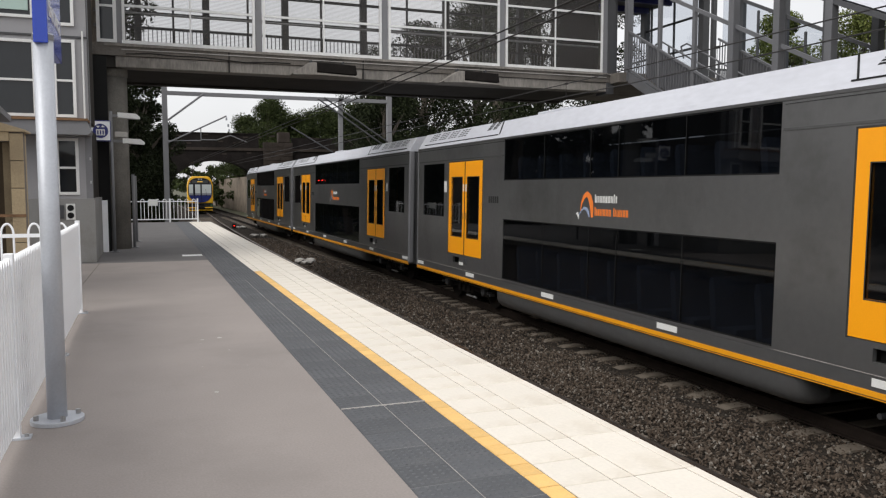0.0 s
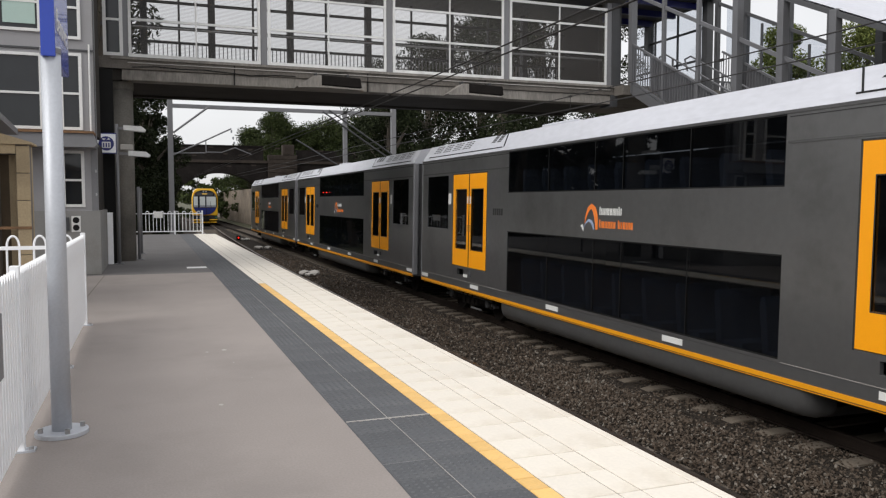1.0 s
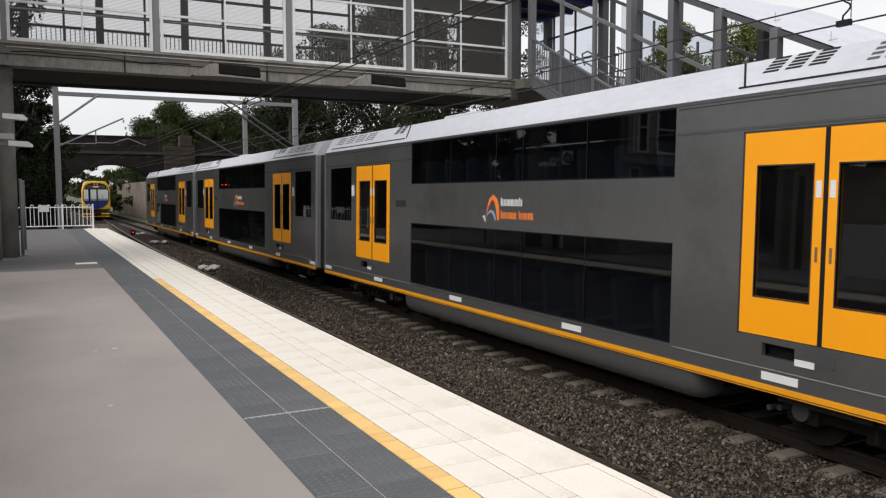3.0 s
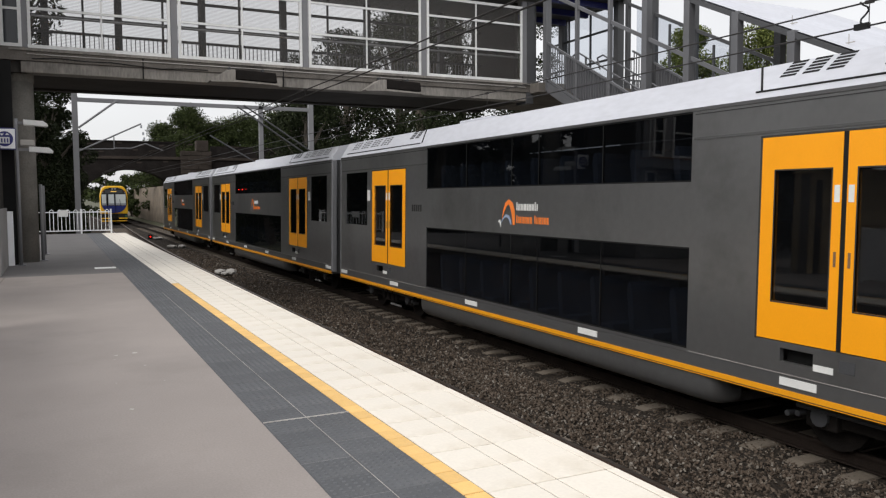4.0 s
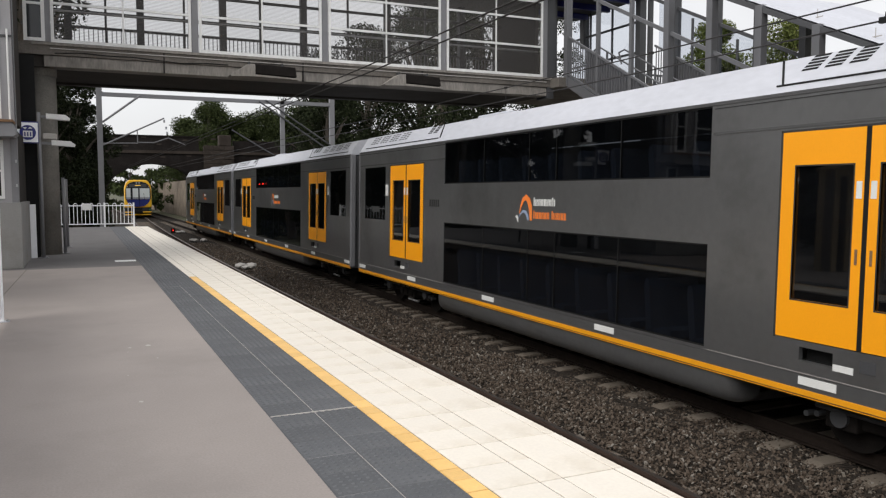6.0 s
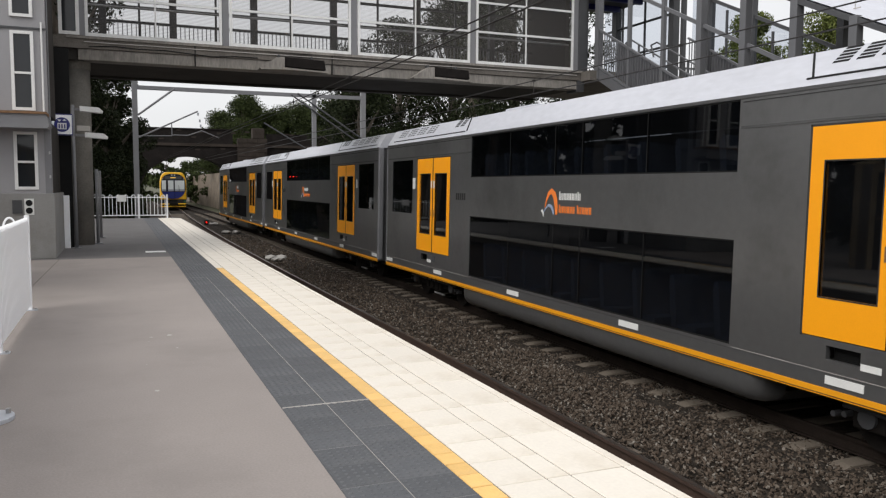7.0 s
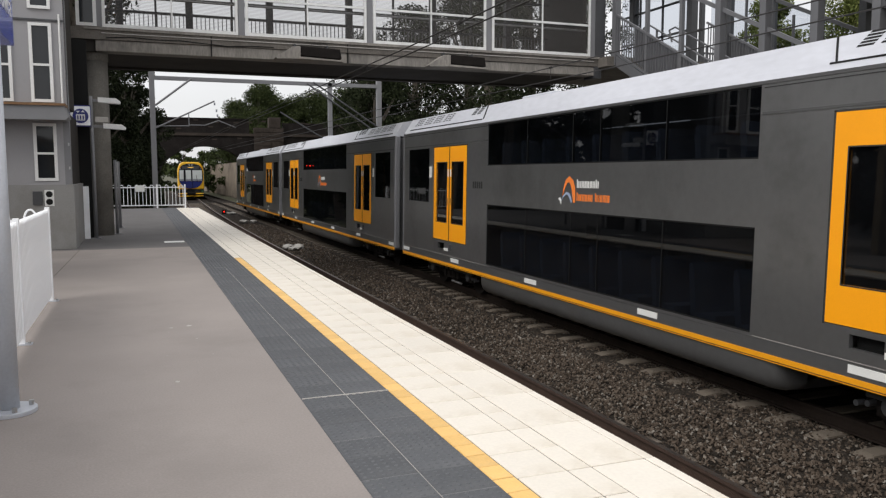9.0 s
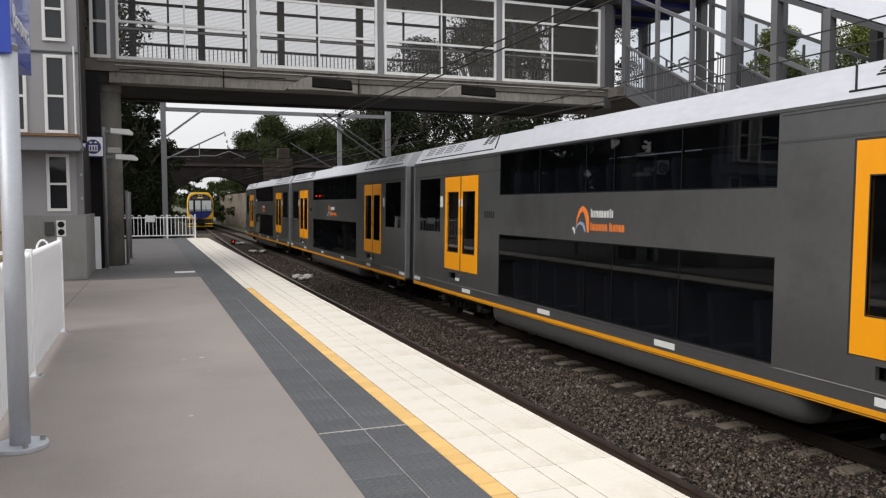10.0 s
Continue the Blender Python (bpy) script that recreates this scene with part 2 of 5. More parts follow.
M_GRASS = mat("verge_soil", (0.06, 0.06, 0.03), 0.95, var=0.5, scale=0.4, fine=6, bump=0.6, depth=0.05)
M_BARK = mat("bark", (0.09, 0.075, 0.06), 0.9, var=0.3, scale=5, bump=0.5)
# darkest leaves: the shade of the tree masses is in their colour
M_LEAF = island_leaf("leaf_dark_shaded", (0.010, 0.014, 0.006), (0.025, 0.032, 0.013))
M_LEAF_M = island_leaf("leaf_mid", (0.016, 0.024, 0.009), (0.062, 0.078, 0.026))
M_LEAF_L = island_leaf("leaf_olive", (0.055, 0.075, 0.02), (0.18, 0.20, 0.06))
M_WIRE = mat("copper_wire", (0.022, 0.02, 0.019), 0.6, spec=0.2)
M_RED = glow("red_lamp", (1.0, 0.02, 0.01), 1.3)
M_MARKER = mat("unlit_marker_lens", (0.30, 0.07, 0.05), 0.2, var=0.05, bump=0)
M_JOINT = mat("tactile_joint", (0.17, 0.17, 0.172), 0.85, var=0.2)
M_WARM = glow("display_amber", (0.9, 0.55, 0.1), 0.5)
M_LENS = mat("lamp_lens", (0.35, 0.37, 0.40), 0.1, var=0.05, bump=0)
# pale blind, brightened to stand in for sky reflected in the windscreen
M_BLIND = mat("cab_blind_sky_sheen", (0.66, 0.70, 0.70), 0.8, var=0.04)
M_GREENGLASS = mat("green_board", (0.42, 0.55, 0.50), 0.4, var=0.05)


# ---- mesh helpers ----
OFFSET = {}


def thing(name, base, label, category, group="", kind="", turn=0.0):
    """An Empty at the base of a thing; its parts are given in world places (or in its own, when base is the origin)."""
    e = new(name)
    e.empty_display_size = 0.2
    e.location = base
    e.rotation_euler = (0, 0, radians(turn))
    OFFSET[e.name] = Vector(base)
    return tagged(e, label, category, group, kind)


def mesh_of(bm, name, material, smooth=False):
    me = bpy.data.meshes.new(name)
    bm.normal_update()
    bm.to_mesh(me)
    bm.free()
    me.materials.append(material)
    if smooth:
        for p in me.polygons:
            p.use_smooth = True
    return me


def part(name, bm, material, parent=None, label="", smooth=False, bevel=0.0):
    me = bm if isinstance(bm, bpy.types.Mesh) else mesh_of(bm, name, material, smooth)
    ob = new(name, me)
    if parent is not None:
        ob.parent = parent
        if parent.name in OFFSET:
            ob.location = -OFFSET[parent.name]
    if bevel:
        mod = ob.modifiers.new("bevel", "BEVEL")
        mod.width, mod.segments, mod.limit_method = bevel, 2, "ANGLE"
    if label:
        ob["label"] = label
    return ob


def solid(name, bm, material, label, category, kind="", group="", smooth=False, bevel=0.0):
    return tagged(part(name, bm, material, None, "", smooth, bevel), label, category, group, kind)


def B(*boxes):
    bm = bmesh.new()
    for b in boxes:
        box(bm, *b)
    return bm


def box(bm, x0, x1, y0, y1, z0, z1):
    v = [bm.verts.new(p) for p in ((x0, y0, z0), (x1, y0, z0), (x1, y1, z0), (x0, y1, z0), (x0, y0, z1), (x1, y0, z1), (x1, y1, z1), (x0, y1, z1))]
    for f in ((3, 2, 1, 0), (4, 5, 6, 7), (0, 1, 5, 4), (1, 2, 6, 5), (2, 3, 7, 6), (3, 0, 4, 7)):
        bm.faces.new([v[i] for i in f])
    return bm


def prism(bm, pts, axis, a, b):
    """Extrudes a polygon of 2D points along an axis from a to b. The points are (y, z), (x, z) or (x, y)."""
    def at(p, w):
        return {"x": (w, p[0], p[1]), "y": (p[0], w, p[1]), "z": (p[0], p[1], w)}[axis]
    lo, hi = [bm.verts.new(at(p, a)) for p in pts], [bm.verts.new(at(p, b)) for p in pts]
    n = len(pts)
    fs = [bm.faces.new(lo), bm.faces.new(hi[::-1])]
    for i in range(n):
        fs.append(bm.faces.new((lo[i], hi[i], hi[(i + 1) % n], lo[(i + 1) % n])))
    bmesh.ops.recalc_face_normals(bm, faces=fs)
    return bm


def rod(bm, p, q, r, seg=8, r2=None):
    p, q = Vector(p), Vector(q)
    z = (q - p).normalized()
    x = z.orthogonal().normalized()
    y = z.cross(x)
    r2 = r if r2 is None else r2
    rings = []
    for c, rr in ((p, r), (q, r2)):
        rings.append([bm.verts.new(c + rr * (math.cos(2 * math.pi * i / seg) * x + math.sin(2 * math.pi * i / seg) * y)) for i in range(seg)])
    for i in range(seg):
        bm.faces.new((rings[0][i], rings[0][(i + 1) % seg], rings[1][(i + 1) % seg], rings[1][i]))
    bm.faces.new(rings[0][::-1])
    bm.faces.new(rings[1])
    return bm


def R(p, q, r, seg=10, r2=None):
    return rod(bmesh.new(), p, q, r, seg, r2)


def beam(bm, p, q, w, h):
    """A square bar from p to q, w wide and h high."""
    p, q = Vector(p), Vector(q)
    d = (q - p).normalized()
    s = d.cross(Vector((0, 0, 1)))
    s = s.normalized() if s.length > 1e-4 else Vector((1, 0, 0))
    u = s.cross(d)
    vs = [[bm.verts.new(c + s * (w / 2 * a) + u * (h / 2 * b)) for a, b in ((-1, -1), (1, -1), (1, 1), (-1, 1))] for c in (p, q)]
    fs = [bm.faces.new(vs[0][::-1]), bm.faces.new(vs[1])]
    for i in range(4):
        fs.append(bm.faces.new((vs[0][i], vs[0][(i + 1) % 4], vs[1][(i + 1) % 4], vs[1][i])))
    bmesh.ops.recalc_face_normals(bm, faces=fs)
    return bm


def tube(bm, pts, r, seg=6):
    for p, q in zip(pts, pts[1:]):
        rod(bm, p, q, r, seg)
    return bm


def side_with_holes(bm, x0, x1, y0, y1, z0, z1, holes, axis="x"):
    """One welded slab with openings cut through it."""
    ys = sorted({y0, y1, *[h[0] for h in holes], *[h[1] for h in holes]})
    zs = sorted({z0, z1, *[h[2] for h in holes], *[h[3] for h in holes]})
    verts = {}

    def at(i, j, k):
        if (i, j, k) not in verts:
            w = x1 if k else x0
            verts[i, j, k] = bm.verts.new((w, ys[i], zs[j]) if axis == "x" else (ys[i], w, zs[j]))
        return verts[i, j, k]

    def full(i, j):
        if not (0 <= i < len(ys) - 1 and 0 <= j < len(zs) - 1):
            return False
        return not any(h[0] <= ys[i] and ys[i + 1] <= h[1] and h[2] <= zs[j] and zs[j + 1] <= h[3] for h in holes)
    fs = []
    for i in range(len(ys) - 1):
        for j in range(len(zs) - 1):
            if not full(i, j):
                continue
            for k in (0, 1):
                fs.append(bm.faces.new((at(i, j, k), at(i + 1, j, k), at(i + 1, j + 1, k), at(i, j + 1, k))))
            for a, b, p, q in ((i - 1, j, (i, j), (i, j + 1)), (i + 1, j, (i + 1, j), (i + 1, j + 1)), (i, j - 1, (i, j), (i + 1, j)), (i, j + 1, (i, j + 1), (i + 1, j + 1))):
                if not full(a, b):
                    fs.append(bm.faces.new((at(*p, 0), at(*q, 0), at(*q, 1), at(*p, 1))))
    bmesh.ops.recalc_face_normals(bm, faces=fs)
    return bm


def ring(cx, cz, rx, rz, n, a0=0.0, a1=360.0):
    return [(cx + rx * math.cos(radians(a0 + (a1 - a0) * i / n)), cz + rz * math.sin(radians(a0 + (a1 - a0) * i / n))) for i in range(n + (0 if a1 - a0 == 360 else 1))]


def words(name, text, size, m, material, parent=None, extrude=0.003):
    cu = bpy.data.curves.new(name, "FONT")
    cu.body, cu.size, cu.extrude = text, size, extrude
    tmp = new("lettering_source", cu)
    me = bpy.data.meshes.new_from_object(tmp.evaluated_get(bpy.context.evaluated_depsgraph_get()))
    bpy.data.objects.remove(tmp)
    me.materials.clear()
    me.materials.append(material)
    me.transform(m)
    return part(name, me, material, parent)

# ---- large structure ----
EDGE = 2.77          # platform edge
RAILZ = -1.30        # top of rail
NEAR, FAR = 4.46, 8.65   # track centres

bm = bmesh.new()
bmesh.ops.create_grid(bm, x_segments=8, y_segments=8, size=2500)
g = solid("ground", bm, M_GRASS, "dark soil and grass verge around the railway", "ground", "structure")
g.location.z = -1.75
solid("track_bed", B((EDGE - 0.3, 10.1, -30, 160, -1.74, -1.53)), M_BED, "grey brown crushed stone ballast between the platforms", "ballast", "structure")
solid("track_bed_far", B((7.15, 10.1, -30, 160, -1.53, -1.515)), M_BED, "dark grimy ballast under the far track", "ballast", "structure")
solid("platform", B((-24, EDGE - 0.12, -25, 38.4, -1.7, -0.03)), M_ASPHALT, "worn grey concrete platform surface with pale spots", "platform", "structure")
solid("platform_paving", B((-24, 1.135, -25, 17.2, -0.03, 0.0)), M_ASPHALT, "smooth brownish grey concrete paving", "paving", "structure")
solid("platform_paving_far", B((-24, 1.135, 17.21, 38.4, -0.03, -0.001)), M_ASPHALT_D, "dark asphalt paving under the footbridge", "paving", "structure")
solid("platform_coping", B((EDGE - 0.1, EDGE, -25, 38.4, -0.20, -0.028)), M_GROUT, "concrete coping under the platform edge", "coping", "structure")
solid("platform_opposite", B((10.35, 24, -25, 38, -1.7, 0.0)), M_CONC, "plain concrete platform on the other side of the tracks", "platform", "structure")


def track(cx, y0, y1, bend, name, steel):
    th = thing(name, (cx, y0, RAILZ), "pair of rusty steel rails on concrete sleepers", "railway track", kind="structure")
    n = 24
    for s in (-1, 1):
        bm, top = bmesh.new(), bmesh.new()
        ys = [y0 + (y1 - y0) * i / n for i in range(n + 1)]
        for a, b in zip(ys, ys[1:]):
            for t, w, za, zb in ((bm, 0.14, -0.165, -0.145), (bm, 0.02, -0.145, -0.04), (bm, 0.068, -0.04, -0.003), (top, 0.06, -0.003, 0.0)):
                vs = []
                for y in (a, b):
                    x = cx + bend(y) + s * 0.7525
                    vs.append([t.verts.new((x + dx, y, RAILZ + z)) for dx, z in ((-w / 2, za), (w / 2, za), (w / 2, zb), (-w / 2, zb))])
                for i in range(4):
                    t.faces.new((vs[0][i], vs[0][(i + 1) % 4], vs[1][(i + 1) % 4], vs[1][i]))
        rail = part("rail", bm, steel, th)
        part("running_surface", top, M_RAILTOP if cx < 6 else M_RAIL_D, rail, "worn rail head")
    sl = mesh_of(prism(bmesh.new(), [(-1.25, -0.1), (1.25, -0.1), (1.25, 0.035), (1.1, 0.058), (-1.1, 0.058), (-1.25, 0.035)], "y", -0.11, 0.11), "sleeper", M_SLEEPER)
    y = 3.26
    while y < 86:
        ob = new("sleeper", sl)
        ob.parent = th
        ob.location = Vector((cx + bend(y), y, RAILZ - (0.247 if cx > 6 else 0.262))) - Vector(th.location)
        y += 0.655
    return th


track(NEAR, -25, 150, lambda y: 0.00032 * max(0, min(y, 96) - 25) ** 2, "near_track", M_RAIL)
track(FAR, -25, 150, lambda y: 0.0, "far_track", M_RAIL_D)


# ---- near platform: edge tiles ----
def tiles(name, th, x0, x1, pitch, y0, y1, gap, h, material, zb=-0.028):
    w, d = x1 - x0 - gap, pitch - gap
    c = 0.004
    bm = bmesh.new()
    lo = [bm.verts.new(p) for p in ((-w / 2, -d / 2, 0), (w / 2, -d / 2, 0), (w / 2, d / 2, 0), (-w / 2, d / 2, 0))]
    mid = [bm.verts.new((v.co.x, v.co.y, h - c)) for v in lo]
    hi = [bm.verts.new((v.co.x - math.copysign(c, v.co.x), v.co.y - math.copysign(c, v.co.y), h)) for v in lo]
    for i in range(4):
        j = (i + 1) % 4
        bm.faces.new((lo[i], lo[j], mid[j], mid[i]))
        bm.faces.new((mid[i], mid[j], hi[j], hi[i]))
    bm.faces.new(hi)
    me = mesh_of(bm, name, material)
    y = y0
    while y + pitch <= y1 + 0.01:
        ob = new(name, me)
        ob.parent = th
        ob.location = Vector(((x0 + x1) / 2, y + pitch / 2, zb + random.uniform(-0.0012, 0.0012))) - Vector(th.location)
        y += pitch


def platform_edge():
    th = thing("platform_edge_strip", (2.0, 2.0, -0.03), "pale tiled platform edge with yellow line and dark tactile strip", "platform edge", kind="structure")
    part("mortar_bed", B((1.78, EDGE - 0.001, -25, 38.4, -0.0295, -0.006)), M_GROUT, th, "grey mortar in the joints")
    part("tactile_bed", B((1.135, 1.78, -25, 38.4, -0.0295, -0.003)), M_TACT, th, "dark bedding under the tactile tiles")
    tiles("tactile_tile", th, 1.14, 1.46, 0.32, -3.14, 38.4, 0.002, 0.028, M_TACT)
    tiles("tactile_tile", th, 1.46, 1.78, 0.32, -3.14, 38.4, 0.002, 0.028, M_TACT)
    tiles("yellow_tile", th, 1.78, 1.915, 0.18, -3.06, 14.4, 0.010, 0.029, M_YELLOW)
    tiles("edge_tile", th, 1.78, 1.915, 0.36, 14.4, 38.4, 0.009, 0.029, M_WHITE)
    tiles("edge_tile", th, 1.915, 2.215, 0.36, -3.09, 38.4, 0.009, 0.029, M_WHITE)
    tiles("edge_tile", th, 2.215, 2.365, 0.36, -3.09, 38.4, 0.009, 0.029, M_WHITE)
    tiles("edge_tile", th, 2.365, 2.71, 0.72, -3.09, 38.4, 0.009, 0.029, M_WHITE)
    tiles("nosing_tile", th, 2.71, EDGE + 0.01, 0.72, -3.09, 38.4, 0.009, 0.029, M_WHITE)
    part("pale_joint", B((1.4585, 1.461, -3.1, 13.0, -0.02, 0.0012)), M_CONC_L, th, "pale filled joint")
    part("pale_joint", B((1.142, 1.46, 12.84, 12.86, -0.02, 0.0062)), M_JOINT, th, "worn joint")
    for y in (4.525,):
        part("pale_joint", B((1.142, 1.78, y - 0.008, y + 0.008, -0.02, 0.0062)), M_CONC_L, th, "pale filled joint")
    for x0, x1, y in ((1.46, 1.78, 3.89), (1.14, 1.46, 3.57), (1.14, 1.46, 2.93), (1.46, 1.78, 2.61)):
        part("pale_joint", B((x0, x1, y - 0.003, y + 0.003, -0.02, 0.0012)), M_JOINT, th, "pale filled joint")
    for k in range(7):
        x = 1.19 + 0.09 * k
        part("guide_rib", prism(bmesh.new(), [(x - 0.018, -0.002), (x + 0.018, -0.002), (x + 0.011, 0.005), (x - 0.011, 0.005)], "y", 14.9, 38.3), M_TACT, th, "long raised guide rib")
    vs, fs = [], []
    for col in range(2):
        for row in range(46):
            for i in range(6):
                for j in range(6):
                    cx, cy = 1.14 + 0.32 * col + 0.03 + 0.052 * i, 0.06 + 0.32 * row + 0.03 + 0.052 * j
                    k = len(vs)
                    for r, z in ((0.016, -0.001), (0.010, 0.0045)):
                        vs += [(cx + r * math.cos(a * math.pi / 3), cy + r * math.sin(a * math.pi / 3), z) for a in range(6)]
                    fs += [(k + a, k + (a + 1) % 6, k + 6 + (a + 1) % 6, k + 6 + a) for a in range(6)] + [tuple(range(k + 6, k + 12))]
    me = bpy.data.meshes.new("tactile_studs")
    me.from_pydata(vs, [], fs)
    me.materials.append(M_TACT)
    tagged(part("tactile_studs", me, M_TACT, th, "raised warning studs on the tiles"), kind="stuff")
    return th


platform_edge()
solid("paving_joint", prism(bmesh.new(), [(-1.18, 12.4), (-1.165, 12.4), (-1.075, 17.2), (-1.095, 17.2)], "z", -0.002, 0.0008), M_GROUT, "dark sealed joint running along the paving", "joint", "structure")
solid("floor_plate", B((0.65, 1.10, 18.42, 18.80, -0.01, 0.006)), M_LABEL, "white cover plate set in the platform paving", "cover plate", bevel=0.003)
bm = bmesh.new()
for _ in range(3):
    cx, cy, r = random.uniform(-0.4, 0.9), random.uniform(5.2, 9.5), random.uniform(0.005, 0.011)
    prism(bm, [(cx + r * random.uniform(0.6, 1.3) * math.cos(a), cy + 1.2 * r * random.uniform(0.6, 1.3) * math.sin(a)) for a in [i * math.pi / 5 for i in range(10)]], "z", -0.001, 0.0012)
for cx, cy, r in ((0.56, 7.68, 0.030), (0.38, 7.62, 0.024), (0.34, 5.36, 0.024), (0.35, 7.4, 0.010)):
    prism(bm, [(cx + r * random.uniform(0.5, 1.2) * math.cos(a), cy + 1.1 * r * random.uniform(0.5, 1.2) * math.sin(a)) for a in [i * math.pi / 7 for i in range(14)]], "z", -0.001, 0.0012)
solid("paving_spots", bm, M_CONC_L, "dried pale paint and gum spots on the paving", "stain", "stuff")


# ---- ballast stones ----
def ballast():
    rng = np.random.RandomState(4)
    base = []
    for k in range(6):
        p = rng.normal(size=(7, 3))
        p /= np.linalg.norm(p, axis=1)[:, None]
        p *= rng.uniform(0.75, 1.25, (7, 1)) * np.array([1, 0.85, 0.7])
        b = bmesh.new()
        for q in p:
            b.verts.new(q)
        bmesh.ops.convex_hull(b, input=b.verts[:])
        loose = [v for v in b.verts if not v.link_faces]
        bmesh.ops.delete(b, geom=loose, context="VERTS")
        b.verts.index_update()
        base.append((np.array([v.co[:] for v in b.verts]), [[v.index for v in f.verts] for f in b.faces]))
        b.free()
    vs, fs, k = [], [], 0
    zones = ((EDGE + 0.9, 8.3, 3.6, 12, 560, 0.027), (EDGE + 1.2, 8.2, 12, 26, 260, 0.030), (EDGE + 1.4, 7.4, 26, 48, 60, 0.045))
    for x0, x1, y0, y1, per, size in zones:
        for _ in range(int((x1 - x0) * (y1 - y0) * per)):
            x, y = rng.uniform(x0, x1), rng.uniform(y0, y1)
            hump = -1.535 + 0.018 * math.sin(x * 3.1 + y) * math.sin(y * 1.7) + (0.0 if x < 5.6 else 0.03 if x < 7.0 else 0.0)
            s = size * rng.uniform(0.6, 1.35)
            p, f = base[rng.randint(6)]
            a = rng.uniform(0, 6.283)
            c, sn = math.cos(a), math.sin(a)
            tilt = rng.uniform(-0.5, 0.5)
            q = p * s
            q = np.column_stack((q[:, 0] * c - q[:, 1] * sn, q[:, 0] * sn + q[:, 1] * c, q[:, 2] + q[:, 0] * tilt))
            vs.append(q + (x, y, hump + rng.uniform(0, 0.03)))
            fs += [[i + k for i in face] for face in f]
            k += len(q)
    me = bpy.data.meshes.new("ballast_stones")
    me.from_pydata(np.concatenate(vs).tolist(), [], fs)
    me.materials.append(M_BALLAST)
    tagged(new("ballast_stones", me), "loose crushed grey and brown ballast stones", "ballast", kind="stuff")


ballast()


# ---- the standing double-deck train ----
CL = 9.70            # half length of a carriage
UP, LOW = (1.77, 2.66), (-0.38, 0.93)
DIV = (-3.95, -2.12, -0.40, 0.47, 2.18, 4.0)
DOORS = (-6.13, 6.2)
A_, B_, C_, D_, E_ = (0.0, 2.70), (0.05, 2.79), (0.25, 3.11), (0.62, 3.18), (1.5, 3.22)


CANT = 1.0           # the far track leans away from the platform, in degrees


def carriage(y, x=7.15, turn=0.0, label=""):
    """A double-deck carriage; local x runs away from the platform, y along the train, z from the platform's height."""
    th = thing("train_carriage", (0, 0, 0), label, "train carriage", "carriages of the standing train")
    holes = [(DIV[i], DIV[i + 1], *zz) for zz in (UP, LOW) for i in range(5)]
    holes += [(d - 1.075, d + 1.075, -0.05, 2.26) for d in DOORS]
    holes += [(d + 0.30, d + 0.73, -0.27, -0.12) for d in DOORS]
    holes += [(7.62, 9.25, 0.86, 2.25), (-9.25, -7.62, 0.86, 2.25)]
    bm = bmesh.new()
    side_with_holes(bm, 0.0, 0.06, -CL, CL, -0.42, 2.66, holes)
    body = part("body_side", bm, M_BODY, th)
    bm = bmesh.new()
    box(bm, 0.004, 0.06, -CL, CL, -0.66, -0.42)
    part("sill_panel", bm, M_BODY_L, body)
    bm = bmesh.new()
    belly = [(0.02, -0.675), (0.02, -0.78), (0.028, -0.86), (0.045, -0.92), (0.075, -0.97), (0.12, -1.01), (0.18, -1.04), (0.27, -1.06), (0.5, -1.065), (0.5, -0.675)]
    rings = []
    for yy, inset in [(-sy, i) for sy, i in ((4.42, 0.26), (4.41, 0.15), (4.37, 0.07), (4.30, 0.02), (4.20, 0.0))] + [(4.20, 0.0), (4.30, 0.02), (4.37, 0.07), (4.41, 0.15), (4.42, 0.26)]:
        rings.append([bm.verts.new((min(0.5, px + inset), yy, min(-0.675, pz + inset * 0.6))) for px, pz in belly])
    for p, q in zip(rings, rings[1:]):
        for i in range(len(belly) - 1):
            bm.faces.new((p[i], q[i], q[i + 1], p[i + 1]))
    bm.faces.new(rings[0])
    bm.faces.new(rings[-1])
    bmesh.ops.recalc_face_normals(bm, faces=bm.faces[:])
    part("well_skirt", bm, M_SKIRT, body, smooth=True)
    part("body_far_side", B((2.94, 3.0, -CL, CL, -0.66, 2.66), (0.45, 2.9, -4.3, 4.3, -1.055, -0.95)), M_BODY, th)
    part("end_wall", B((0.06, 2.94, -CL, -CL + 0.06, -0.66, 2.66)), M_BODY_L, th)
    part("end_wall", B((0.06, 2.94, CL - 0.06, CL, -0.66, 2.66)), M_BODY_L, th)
    # rounded corner posts at the carriage ends
    for s in (-1, 1):
        part("corner_post", B((-0.004, 0.16, s * CL - 0.055, s * CL + 0.055, -0.62, 2.70)), M_GREYPAINT, body, "pale grey end post", bevel=0.03)
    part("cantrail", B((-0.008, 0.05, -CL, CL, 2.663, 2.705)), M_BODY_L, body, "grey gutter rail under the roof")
    for y0, y1 in ((4.0, CL), (-CL, -4.0)):
        part("gutter_line", B((-0.004, 0.02, y0, y1, 2.615, 2.628)), M_SEAM, body)
    for y0, y1 in ((3.99, CL - 0.1), (-CL + 0.1, -3.99)):
        part("weld_bead", B((-0.008, 0.02, y0, y1, 2.30, 2.33)), M_BODY_L, body)
        part("pale_line", B((-0.003, 0.02, y0, y1, -0.411, -0.405)), M_CONC_L, body)
    part("yellow_stripe", B((-0.006, 0.03, -CL, CL, -0.648, -0.585)), M_STRIPE, body, "yellow stripe along the sill")
    part("thin_stripe", B((-0.004, 0.03, -CL, CL, -0.672, -0.664)), M_STRIPE, body, "thin yellow line under the stripe")
    # roof
    prof = [A_, B_, C_, D_, E_]
